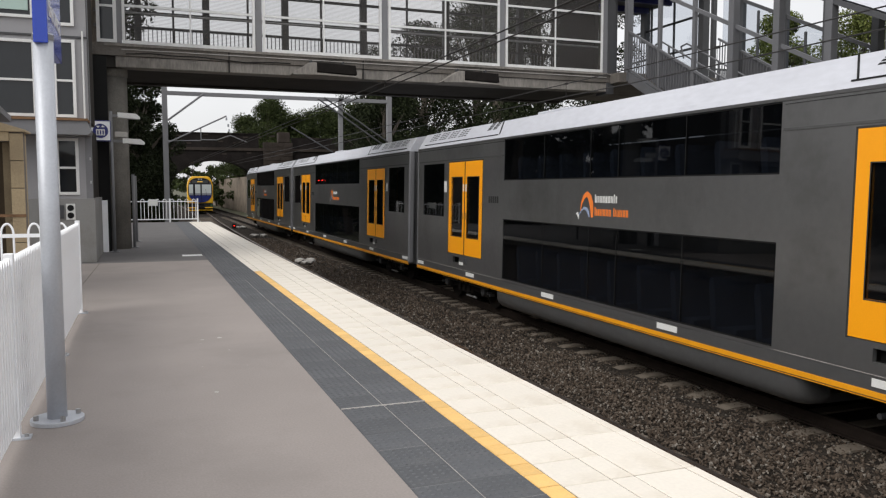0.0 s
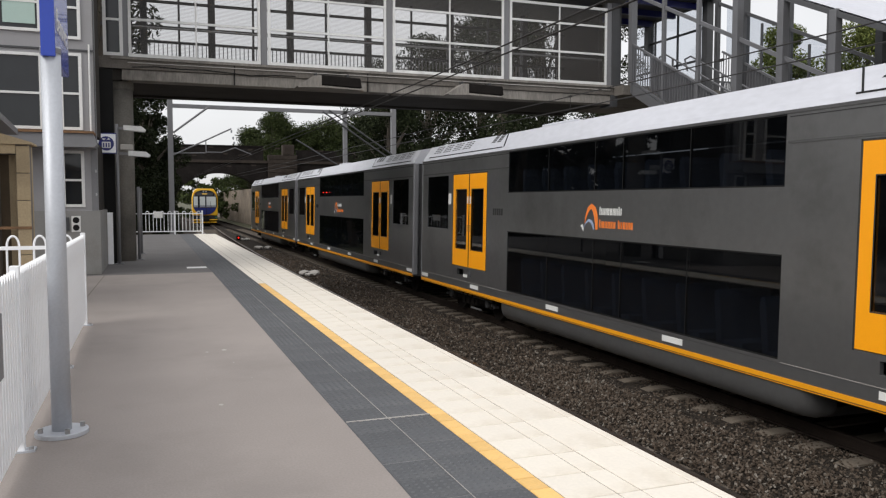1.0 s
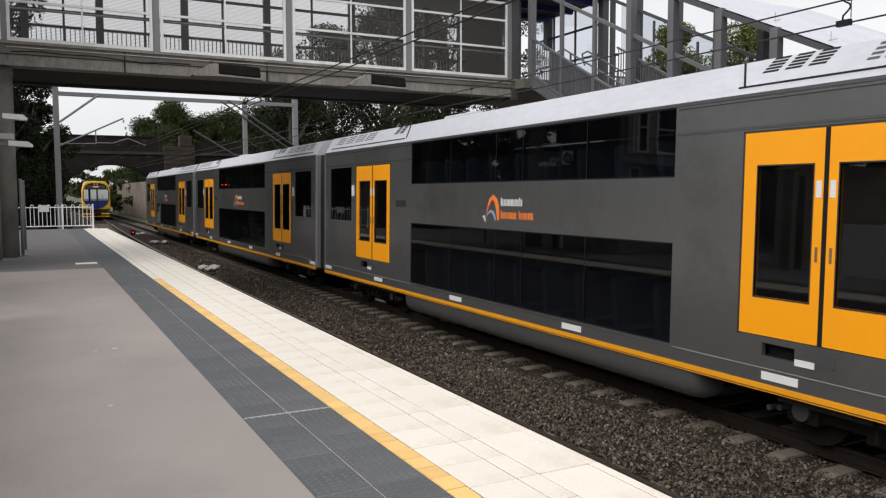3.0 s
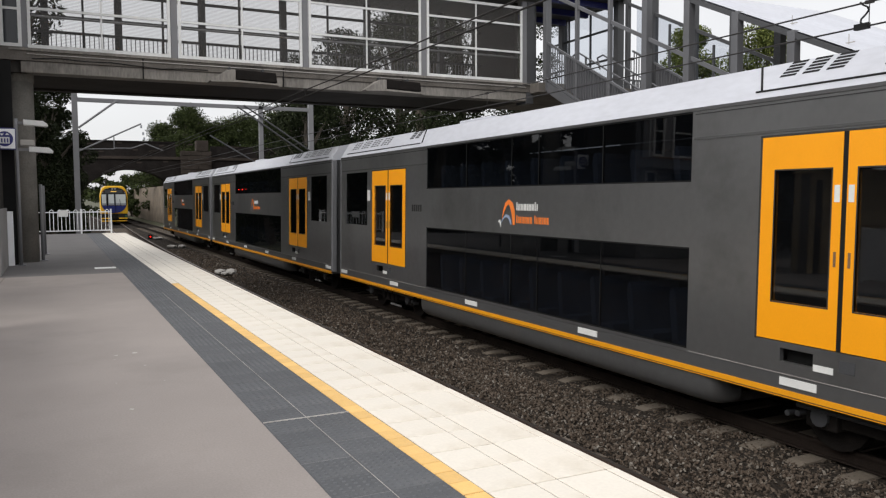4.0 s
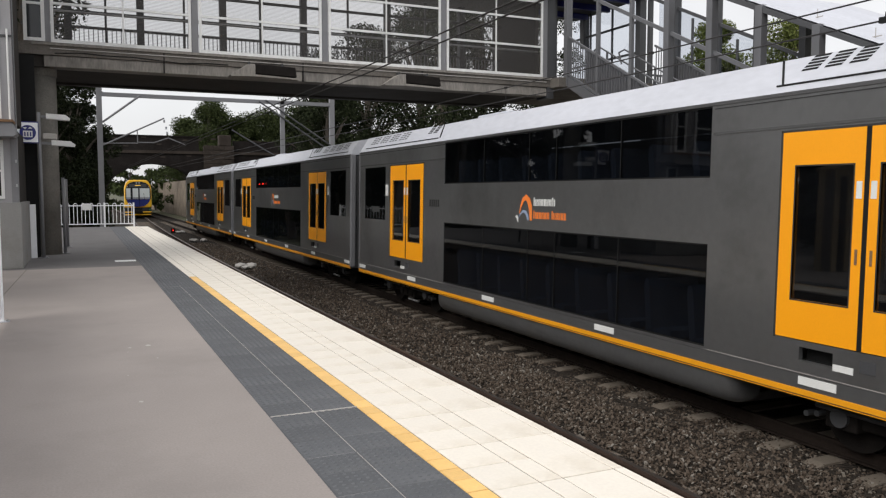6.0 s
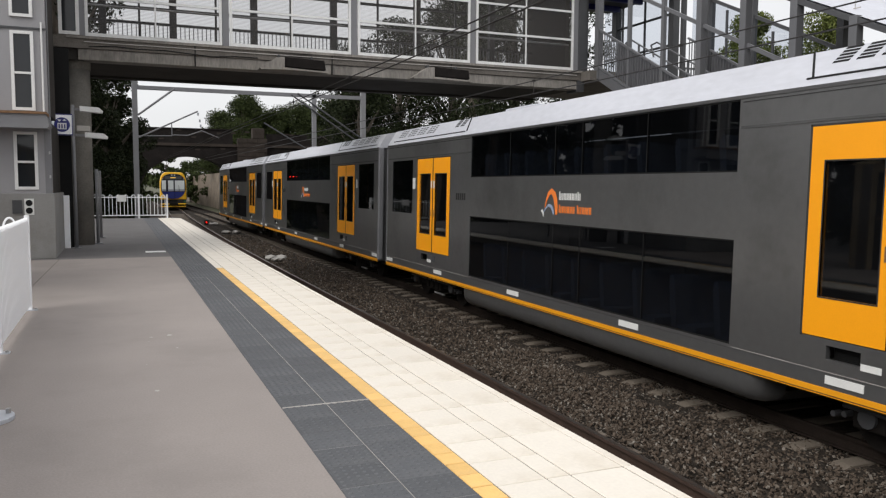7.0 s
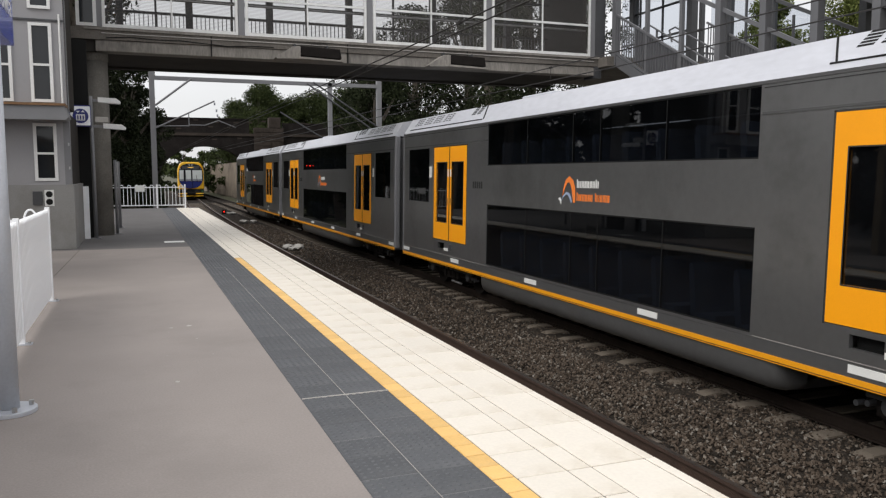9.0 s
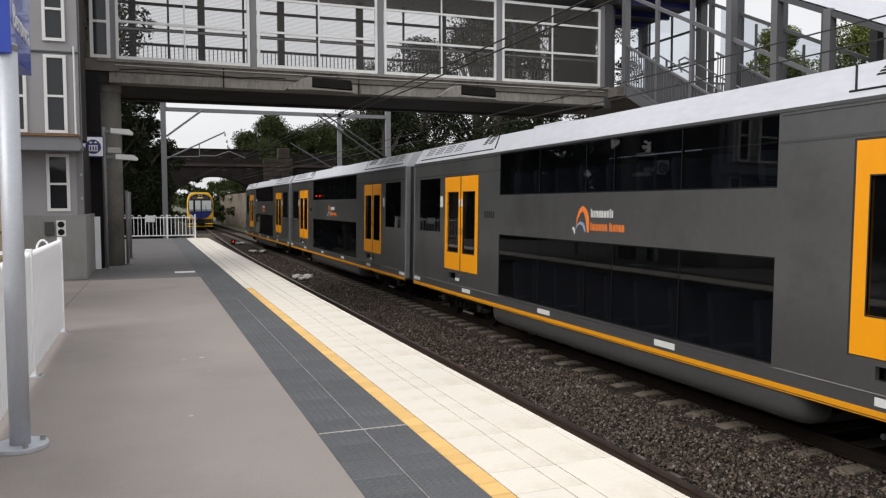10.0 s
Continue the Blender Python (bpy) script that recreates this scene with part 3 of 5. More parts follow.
    bm = bmesh.new()
    n = len(prof)
    rows = [[bm.verts.new((px, yy, pz)) for px, pz in prof + [(3 - px, pz) for px, pz in prof[-2::-1]]] for yy in (-CL, -CL + 1.2, CL - 1.2, CL)]
    for a, b in zip(rows, rows[1:]):
        for i in range(len(a) - 1):
            bm.faces.new((a[i], b[i], b[i + 1], a[i + 1]))
    for r in (rows[0], rows[-1]):
        bm.faces.new(r)
    bmesh.ops.recalc_face_normals(bm, faces=bm.faces[:])
    roof = part("roof", bm, M_ROOF, th, "pale grey metal roof")

    def on_roof(u, yy, off):
        dx, dz = C_[0] - B_[0], C_[1] - B_[1]
        k = math.hypot(dx, dz)
        return Vector((B_[0] + dx * u - dz / k * off, yy, B_[1] + dz * u + dx / k * off))

    def roof_plate(u0, u1, y0, y1, h, shear=0.0, bm=None):
        bm = bm or bmesh.new()
        vs = [[bm.verts.new(on_roof(u, yy + shear * (u - 0.5), o)) for u, yy in ((u0, y0), (u1, y0), (u1, y1), (u0, y1))] for o in (-0.01, h)]
        fs = [bm.faces.new(vs[1]), bm.faces.new(vs[0][::-1])]
        for i in range(4):
            fs.append(bm.faces.new((vs[0][i], vs[0][(i + 1) % 4], vs[1][(i + 1) % 4], vs[1][i])))
        bmesh.ops.recalc_face_normals(bm, faces=fs)
        return bm

    for s in (-1, 1):
        edge = s * (4.90 if s < 0 else 4.45)
        hatch = part("roof_hatch", roof_plate(0.02, 0.98, *sorted((edge, s * 9.3)), 0.010, 0.16), M_ROOF, roof)
        part("hatch_seal", roof_plate(-0.02, 0.025, *sorted((edge, s * 9.3)), 0.014), M_BLACK, hatch, "black hatch seal")
        part("hatch_seal", roof_plate(0.02, 0.98, edge - 0.015, edge + 0.015, 0.016, 0.18), M_BLACK, hatch, "black hatch seal")
        for gno in range(3 if s < 0 else 2):
            bm = bmesh.new()
            c0 = s * ((5.27 if s < 0 else 4.8) + 0.30 * gno)
            for k in range(5):
                roof_plate(0.44 + 0.115 * k, 0.51 + 0.115 * k, c0 - 0.105, c0 + 0.105, 0.014, -0.19, bm)
            part("vent_slot", bm, M_BLACK, hatch, "dark louvre slots")
        for gno in range(4):
            bm = bmesh.new()
            c0 = s * (6.7 + 0.7 * gno)
            for k in range(4):
                for j in range(3):
                    roof_plate(0.30 + 0.16 * k, 0.38 + 0.16 * k, c0 - 0.28 + 0.19 * j, c0 - 0.15 + 0.19 * j, 0.014, -0.15, bm)
            part("vent_slot", bm, M_DKSTEEL, hatch, "dark louvre slots")
    part("roof_box", B((1.0, 1.8, 3.0, 4.4, 3.2, 3.33)), M_ROOF, roof, "flat equipment box on the roof", bevel=0.03)
    # windows
    for zz in (UP, LOW):
        for i in range(5):
            w = part("window_pane", B((0.012, 0.02, DIV[i] + 0.007, DIV[i + 1] - 0.007, zz[0], zz[1])), M_GLASS, th, "dark tinted window")
            w.visible_shadow = False
            part("window_seal", B((0.010, 0.05, DIV[i] - 0.007, DIV[i] + 0.007, *zz)), M_BLACK, w, "black rubber window seal")
        part("window_seal", B((0.004, 0.05, DIV[0] - 0.01, DIV[5] + 0.01, zz[1] - 0.02, zz[1]), (0.004, 0.05, DIV[0] - 0.01, DIV[5] + 0.01, zz[0], zz[0] + 0.02)), M_BLACK, th, "black rubber window seal")
    for y0, y1 in ((7.62, 9.25), (-9.25, -7.62)):
        part("window_pane", B((0.010, 0.02, y0, y1, 0.86, 2.25)), M_GLASS, th, "dark tinted vestibule window").visible_shadow = False
    # doors
    for d in DOORS:
        part("door_recess", B((0.055, 0.06, d - 1.075, d + 1.075, -0.05, 2.26)), M_SEAM, th)
        for s in (-1, 1):
            lo, hi = sorted((d + s * 0.03, d + s * 1.06))
            wl_, wh_ = sorted((d + s * 0.155, d + s * 0.87))
            bm = bmesh.new()
            side_with_holes(bm, -0.004, 0.05, lo, hi, -0.04, 2.25, [(wl_, wh_, 0.40, 1.87)])
            leaf = part("door_leaf", bm, M_ORANGE, th, "bright yellow orange sliding door leaf")
            part("door_window", B((0.012, 0.02, wl_, wh_, 0.40, 1.87)), M_GLASS_T, leaf, "dark door window").visible_shadow = False
            part("window_seal", B((-0.006, 0.02, wl_ - 0.015, wl_, 0.385, 1.885), (-0.006, 0.02, wh_, wh_ + 0.015, 0.385, 1.885), (-0.006, 0.02, wl_, wh_, 0.385, 0.40), (-0.006, 0.02, wl_, wh_, 1.87, 1.885)), M_SEAM, leaf, "black window seal")
            part("door_sticker", B((-0.007, 0.0, *sorted((d + s * 0.05, d + s * 0.115)), 1.52, 1.70)), M_LABEL, leaf, "small white notice")
            part("door_grip", B((-0.008, 0.02, *sorted((d + s * 0.07, d + s * 0.10)), 0.84, 1.0)), M_BROWN, leaf, "recessed finger grip")
        part("door_seal", B((-0.002, 0.05, d - 0.028, d + 0.028, -0.04, 2.25)), M_BLACK, th, "black centre seal")
        part("door_frame", B((-0.003, 0.05, d - 1.09, d - 1.063, -0.06, 2.27), (-0.003, 0.05, d + 1.063, d + 1.09, -0.06, 2.27), (-0.003, 0.05, d - 1.09, d + 1.09, 2.252, 2.275)), M_SEAM, th)
        part("step_pocket", B((0.15, 0.17, d + 0.28, d + 0.75, -0.29, -0.10), (0.061, 0.15, d + 0.28, d + 0.75, -0.30, -0.272)), M_BLACK, th, "dark recessed step pocket")
        part("small_plate", B((-0.008, 0.03, d + 0.05, d + 0.29, -0.30, -0.23)), M_LABEL, th, "small pale plate")
        part("access_plate", B((-0.006, 0.03, d - 0.20, d - 0.02, -0.26, -0.13)), M_DKSTEEL, th)
        part("access_plate", B((-0.006, 0.03, d + (1.22 if d > 0 else -1.40), d + (1.40 if d > 0 else -1.22), 1.50, 1.78)), M_LABEL, th, "white access sticker")
    for yy in (-5.65, -1.85, 1.9, 5.8, 9.4, -9.4):
        part("reflector_label", B((-0.006, 0.03, yy - 0.24, yy + 0.24, -0.535, -0.445)), M_LABEL, th, "white reflective label on the sill")
    # operator's emblem and lettering as plain shapes
    def ribbon(line):
        bm = bmesh.new()
        rows = []
        for k, (yy, zz, w) in enumerate(line):
            a, b = line[max(0, k - 1)], line[min(len(line) - 1, k + 1)]
            d = Vector((b[0] - a[0], b[1] - a[1])).normalized()
            rows.append([bm.verts.new((-0.006, yy + sg_ * d.y * w / 2, zz - sg_ * d.x * w / 2)) for sg_ in (-1, 1)])
        for p, q in zip(rows, rows[1:]):
            bm.faces.new((p[0], p[1], q[1], q[0]))
        return bm
    part("emblem", ribbon([(0.74, 1.20, 0.02), (0.69, 1.34, 0.05), (0.62, 1.45, 0.08), (0.52, 1.50, 0.10), (0.43, 1.44, 0.12), (0.375, 1.34, 0.12), (0.35, 1.22, 0.10), (0.34, 1.09, 0.07)]), M_LOGO, th, "orange curved emblem")
    part("emblem", ribbon([(0.78, 1.12, 0.015), (0.70, 1.20, 0.03), (0.61, 1.25, 0.05), (0.52, 1.23, 0.06), (0.46, 1.16, 0.06), (0.43, 1.09, 0.04)]), M_LOGO_B, th, "pale blue swoosh of the emblem")
    part("emblem", ribbon([(0.88, 1.14, 0.02), (0.83, 1.15, 0.06), (0.80, 1.10, 0.05), (0.78, 1.04, 0.01)]), M_LABEL, th, "small white star of the emblem")
    def bars(widths, z0, high, material, label):
        at_y = 0.26
        for k, wd in enumerate(widths):
            if wd > 0.045:
                top = high + (0.03 if k in (0, 7) else 0.0)
                part("lettering_bar", B((-0.006, 0.0, at_y - 0.024, at_y, z0, z0 + top), (-0.006, 0.0, at_y - wd + 0.018, at_y - wd + 0.040, z0, z0 + high)), material, th, label)
            elif wd:
                part("lettering_bar", B((-0.006, 0.0, at_y - 0.024, at_y, z0, z0 + high)), material, th, label)
            at_y -= (wd or 0.05) + 0.006
    bars((0.085, 0.055, 0.085, 0.08, 0.075, 0.08, 0.085, 0.055, 0.04), 1.35, 0.115, M_LABEL, "white lettering")
    bars((0.09, 0.075, 0.085, 0.08, 0.08, 0.08, 0.0, 0.085, 0.05, 0.08, 0.04, 0.08, 0.075), 1.125, 0.115, M_LOGO, "orange lettering")
    for i in range(5):
        part("lettering_bar", B((-0.005, 0.0, 4.25 + 0.11 * i, 4.33 + 0.11 * i, 1.27, 1.42)), M_SEAM, th, "dark carriage marking")
    # inside: decks, partition, seats
    part("upper_deck", B((0.1, 2.9, -4.6, 4.6, 1.02, 1.10)), M_INNER, th)
    part("lower_deck", B((0.1, 2.9, -4.15, 4.15, -0.85, -0.80)), M_INNER, th)
    for y0, y1 in ((-CL + 0.1, -4.66), (4.66, CL - 0.1)):
        part("vestibule_floor", B((0.1, 2.9, y0, y1, -0.08, -0.02)), M_SEAM, th)
    for y0, y1 in ((4.6, 4.66), (-4.66, -4.6)):
        part("bulkhead", B((0.1, 2.9, y0, y1, -0.62, 2.7)), M_INNER, th)
    part("inner_ceiling", B((0.1, 2.9, -CL + 0.1, CL - 0.1, 2.68, 2.70)), M_INNER, th)
    bs = bmesh.new()
    prism(bs, [(-0.05, 0.0), (0.06, 0.0), (0.14, 0.62), (0.12, 0.74), (0.06, 0.76), (0.02, 0.62)], "x", 0.14, 1.05)
    prism(bs, [(-0.45, -0.02), (0.0, -0.05), (0.0, 0.06), (-0.45, 0.08)], "x", 0.14, 1.05)
    seat = mesh_of(bs, "seat", M_SEAT)
    for z in (-0.40, 1.50):
        for i in range(9):
            ob = new("seat", seat)
            ob.parent, ob.location = th, (0, -3.6 + 0.88 * i, z)
    for d in DOORS:
        for a in (-0.55, 0.45):
            part("grab_pole", R((0.9, d + a, -0.02), (0.9, d + a, 2.68), 0.018, 8), M_STRIPE, th, "yellow grab pole")
    # bogies and underframe
    for s in (-1, 1):
        bm = bmesh.new()
        box(bm, 0.42, 0.58, s * 6.9 - 1.6, s * 6.9 + 1.6, -0.98, -0.80)
        box(bm, 0.36, 0.60, s * 6.9 - 0.45, s * 6.9 + 0.45, -1.05, -0.72)
        for a in (-1.2, 1.2):
            box(bm, 0.34, 0.56, s * 6.9 + a - 0.2, s * 6.9 + a + 0.2, -1.02, -0.70)
        bogie = part("bogie", bm, M_UNDER, th, "grimy bogie frame", bevel=0.02)
        for a in (-1.2, 1.2):
            part("wheel", R((0.62, s * 6.9 + a, -0.88), (0.76, s * 6.9 + a, -0.88), 0.42, 20), M_UNDER, bogie)
            part("axle_box", R((0.30, s * 6.9 + a, -0.88), (0.5, s * 6.9 + a, -0.88), 0.11, 12), M_DKSTEEL, bogie, "worn steel axle cap")
        for k in range(3):
            part("spring", R((0.33, s * 6.9 - 0.3 + 0.3 * k, -1.0), (0.33, s * 6.9 - 0.3 + 0.3 * k, -0.72), 0.05, 8), M_UNDER, bogie)
        for a, zz in ((-1.62, -0.93), (-1.48, -0.90), (1.5, -0.92)):
            part("valve", R((0.30, s * 6.9 + s * a, zz), (0.42, s * 6.9 + s * a, zz), 0.035, 10), M_DKSTEEL, bogie, "worn pipe end")
        part("brake_rod", R((0.32, s * 6.9 - 1.5, -0.80), (0.32, s * 6.9 + 1.5, -0.80), 0.03, 8), M_DKSTEEL, bogie)
        part("air_pipe", R((0.28, s * 6.9 - 0.9, -1.08), (0.28, s * 6.9 - 0.3, -1.08), 0.025, 8), M_STEEL, bogie, "bright pipe")
        part("underframe_box", B((0.5, 2.5, s * 5.3, s * 9.2, -0.85, -0.62) if s > 0 else (0.5, 2.5, -9.2, -5.3, -0.85, -0.62)), M_UNDER, th)
    for y0, y1 in ((CL, CL + 0.38), (-CL - 0.38, -CL)):
        part("gangway", B((0.75, 2.25, y0, y1, -0.3, 2.3)), M_BLACK, th, "black folded gangway")
    th.matrix_world = pose(x, y, 0, 0, CANT, turn)
    return th


car = carriage(10.6, label="dark grey double-deck carriage with yellow doors standing on the far track")
for yc, xc in ((30.9, 7.17), (51.2, 7.2)):
    copy_thing(car, pose(xc, yc, 0, 0, CANT, 0.0))
tl = thing("tail_lamp", (7.15, 33.1, 1.95), "two small red side lamps lit on a carriage", "lamp")
for k in range(2):
    part("lamp_glass", R((7.13, 33.1 + 0.75 * k, 1.95), (7.17, 33.1 + 0.75 * k, 1.95), 0.017, 10), M_RED, tl)


# ---- the departing train ----
def departing_train():
    X0, Y0 = 6.08, 97.0
    th = thing("departing_train", (X0, Y0, RAILZ), "yellow and blue double-deck train leaving beyond the arch", "train")

    def W(p):
        return [(X0 + a, b) for a, b in p]

    def outline(w, z0, z1, round_top, n=9):
        right = [(w, z0), (w, z1 - round_top)] + [(w - 0.55 * round_top * (1 - math.cos(a)), z1 - round_top + round_top * math.sin(a)) for a in [i * math.pi / 2 / n for i in range(1, n + 1)]]
        return right + [(-px, pz) for px, pz in right[::-1]]

    def curved(bm):
        for v in bm.verts:
            v.co.x += 0.08 * max(0.0, v.co.y - Y0 - 1.0)
        return bm
    part("cab_shell", prism(bmesh.new(), W(outline(1.47, -0.2, 3.02, 1.25)), "y", Y0, Y0 + 1.1), M_CABYEL, th, "yellow moulded cab front", bevel=0.10)
    part("body", curved(prism(bmesh.new(), W(outline(1.45, -0.66, 2.96, 1.0)), "y", Y0 + 1.1, Y0 + 40)), M_BODY, th, "dark grey carriage body")
    part("roof", curved(prism(bmesh.new(), W([(-1.1, 2.7), (1.1, 2.7), (0.9, 2.99), (-0.9, 2.99)]), "y", Y0 + 1.1, Y0 + 40)), M_ROOF, th, "pale roof")
    for yy in (3.4, 15.5, 23.5, 35.5):
        for k in range(2):
            part("door_leaf", curved(B((X0 - 1.47, X0 - 1.44, Y0 + yy + 1.05 * k, Y0 + yy + 1.0 + 1.05 * k, -0.04, 2.25))), M_ORANGE, th, "yellow door leaf")

    def lens(z0, z1, bulge, n=14):
        """A slice of the rounded front mask between two heights."""
        def half(z):
            t = (z - 1.32) / (1.52 if z > 1.32 else 1.42)
            return 1.38 * max(0.0, 1 - abs(t) ** bulge) ** (1 / bulge)
        zs = [z0 + (z1 - z0) * i / n for i in range(n + 1)]
        return [(half(z), z) for z in zs] + [(-half(z), z) for z in zs[::-1] if half(z) > 1e-4]
    part("window_mask", prism(bmesh.new(), W(lens(0.76, 2.82, 2.9)), "y", Y0 - 0.03, Y0 + 0.02), M_GLASS_D, th, "black glazed upper front")
    part("blue_panel", prism(bmesh.new(), W(lens(-0.09, 0.75, 2.3)), "y", Y0 - 0.035, Y0 + 0.02), M_BLUE, th, "dark blue curved panel")
    # the pale windscreens and blinds hold the sky's reflection in their colour
    for x0, x1 in ((-1.30, -0.80), (-0.60, 0.04), (0.16, 1.28)):
        w = part("windscreen", B((X0 + x0, X0 + x1, Y0 - 0.045, Y0 - 0.03, 0.80, 2.08)), M_LENS, th, "windscreen", bevel=0.01)
        part("blind", B((X0 + x0 + 0.03, X0 + x1 - 0.03, Y0 - 0.055, Y0 - 0.045, 1.02, 2.02)), M_BLIND, w, "pale cab blind that also carries sky reflection")
    d = part("destination_display", B((X0 - 0.95, X0 + 0.95, Y0 - 0.045, Y0 - 0.03, 2.18, 2.56)), M_DKSTEEL, th, "dark destination display")
    part("display_text", B((X0 - 0.3, X0 + 0.3, Y0 - 0.055, Y0 - 0.045, 2.34, 2.42)), M_WARM, d, "dim amber destination text")
    for sg_ in (-1, 1):
        part("marker_lamp", R((X0 + sg_ * 1.12, Y0 - 0.05, 2.42), (X0 + sg_ * 1.12, Y0 - 0.02, 2.42), 0.07, 10), M_MARKER, th, "red marker lens")
        part("marker_lamp", R((X0 + sg_ * 1.16, Y0 - 0.05, 2.24), (X0 + sg_ * 1.16, Y0 - 0.02, 2.24), 0.06, 10), M_LENS, th, "clear marker lens")
        part("head_lamp", R((X0 + sg_ * 0.15, Y0 - 0.05, 2.68), (X0 + sg_ * 0.15, Y0 - 0.02, 2.68), 0.09, 12), M_LENS, th, "round head lamp")
        part("wiper", R((X0 + sg_ * 0.72, Y0 - 0.07, 0.7), (X0 + sg_ * 0.6, Y0 - 0.07, 1.5), 0.018, 6), M_BLACK, th)
        part("door_bar", B((X0 - 0.28 + sg_ * 0.42 - 0.02, X0 - 0.28 + sg_ * 0.42 + 0.02, Y0 - 0.075, Y0 - 0.03, -0.1, 2.15)), M_BLACK, th, "black end door frame")
    part("door_bar", B((X0 - 0.68, X0 + 0.12, Y0 - 0.07, Y0 - 0.03, -0.12, -0.08)), M_BLACK, th)
    beam_ = part("buffer_beam", B((X0 - 1.42, X0 + 1.42, Y0 + 0.02, Y0 + 0.9, -0.78, -0.20)), M_BLACK, th, "black ribbed buffer beam", bevel=0.04)
    for k in range(4):
        for x0, x1 in ((-1.38, -0.62), (0.42, 1.05)):
            part("rib", B((X0 + x0, X0 + x1, Y0 - 0.01, Y0 + 0.03, -0.66 + 0.11 * k, -0.62 + 0.11 * k)), M_DKSTEEL, beam_)
    part("set_plate", B((X0 + 1.14, X0 + 1.36, Y0 - 0.01, Y0 + 0.02, -0.56, -0.30)), mat("green_plate", (0.02, 0.10, 0.06), 0.5), beam_, "small green plate")
    cp = part("coupler", R((X0, Y0 - 0.35, -0.72), (X0, Y0 + 0.2, -0.72), 0.17, 12), M_UNDER, th, "grimy coupler")
    part("coupler_head", B((X0 - 0.38, X0 + 0.38, Y0 - 0.42, Y0 - 0.25, -0.88, -0.56)), M_UNDER, cp, bevel=0.05)
    bm = bmesh.new()
    for zz in (-0.72, -1.02):
        tube(bm, [(X0 - 1.40, Y0 + 0.3, zz), (X0 - 1.32, Y0 - 0.1, zz), (X0 - 0.5, Y0 - 0.16, zz)] if zz > -0.8 else [(X0 - 1.36, Y0 + 0.3, zz), (X0 - 1.25, Y0 - 0.1, zz), (X0 + 1.25, Y0 - 0.1, zz), (X0 + 1.36, Y0 + 0.3, zz)], 0.07, 8)
    tube(bm, [(X0 + 1.40, Y0 + 0.3, -0.72), (X0 + 1.32, Y0 - 0.1, -0.72), (X0 + 0.5, Y0 - 0.16, -0.72)], 0.07, 8)
    part("pilot_bar", bm, M_CABYEL, th, "yellow pilot bar")
    part("underframe", curved(B((X0 - 1.2, X0 + 1.2, Y0 + 1.2, Y0 + 40, -1.2, -0.68))), M_UNDER, th)
    return th


departing_train()


# ---- footbridge ----
FY = 21.0            # near face of the footbridge


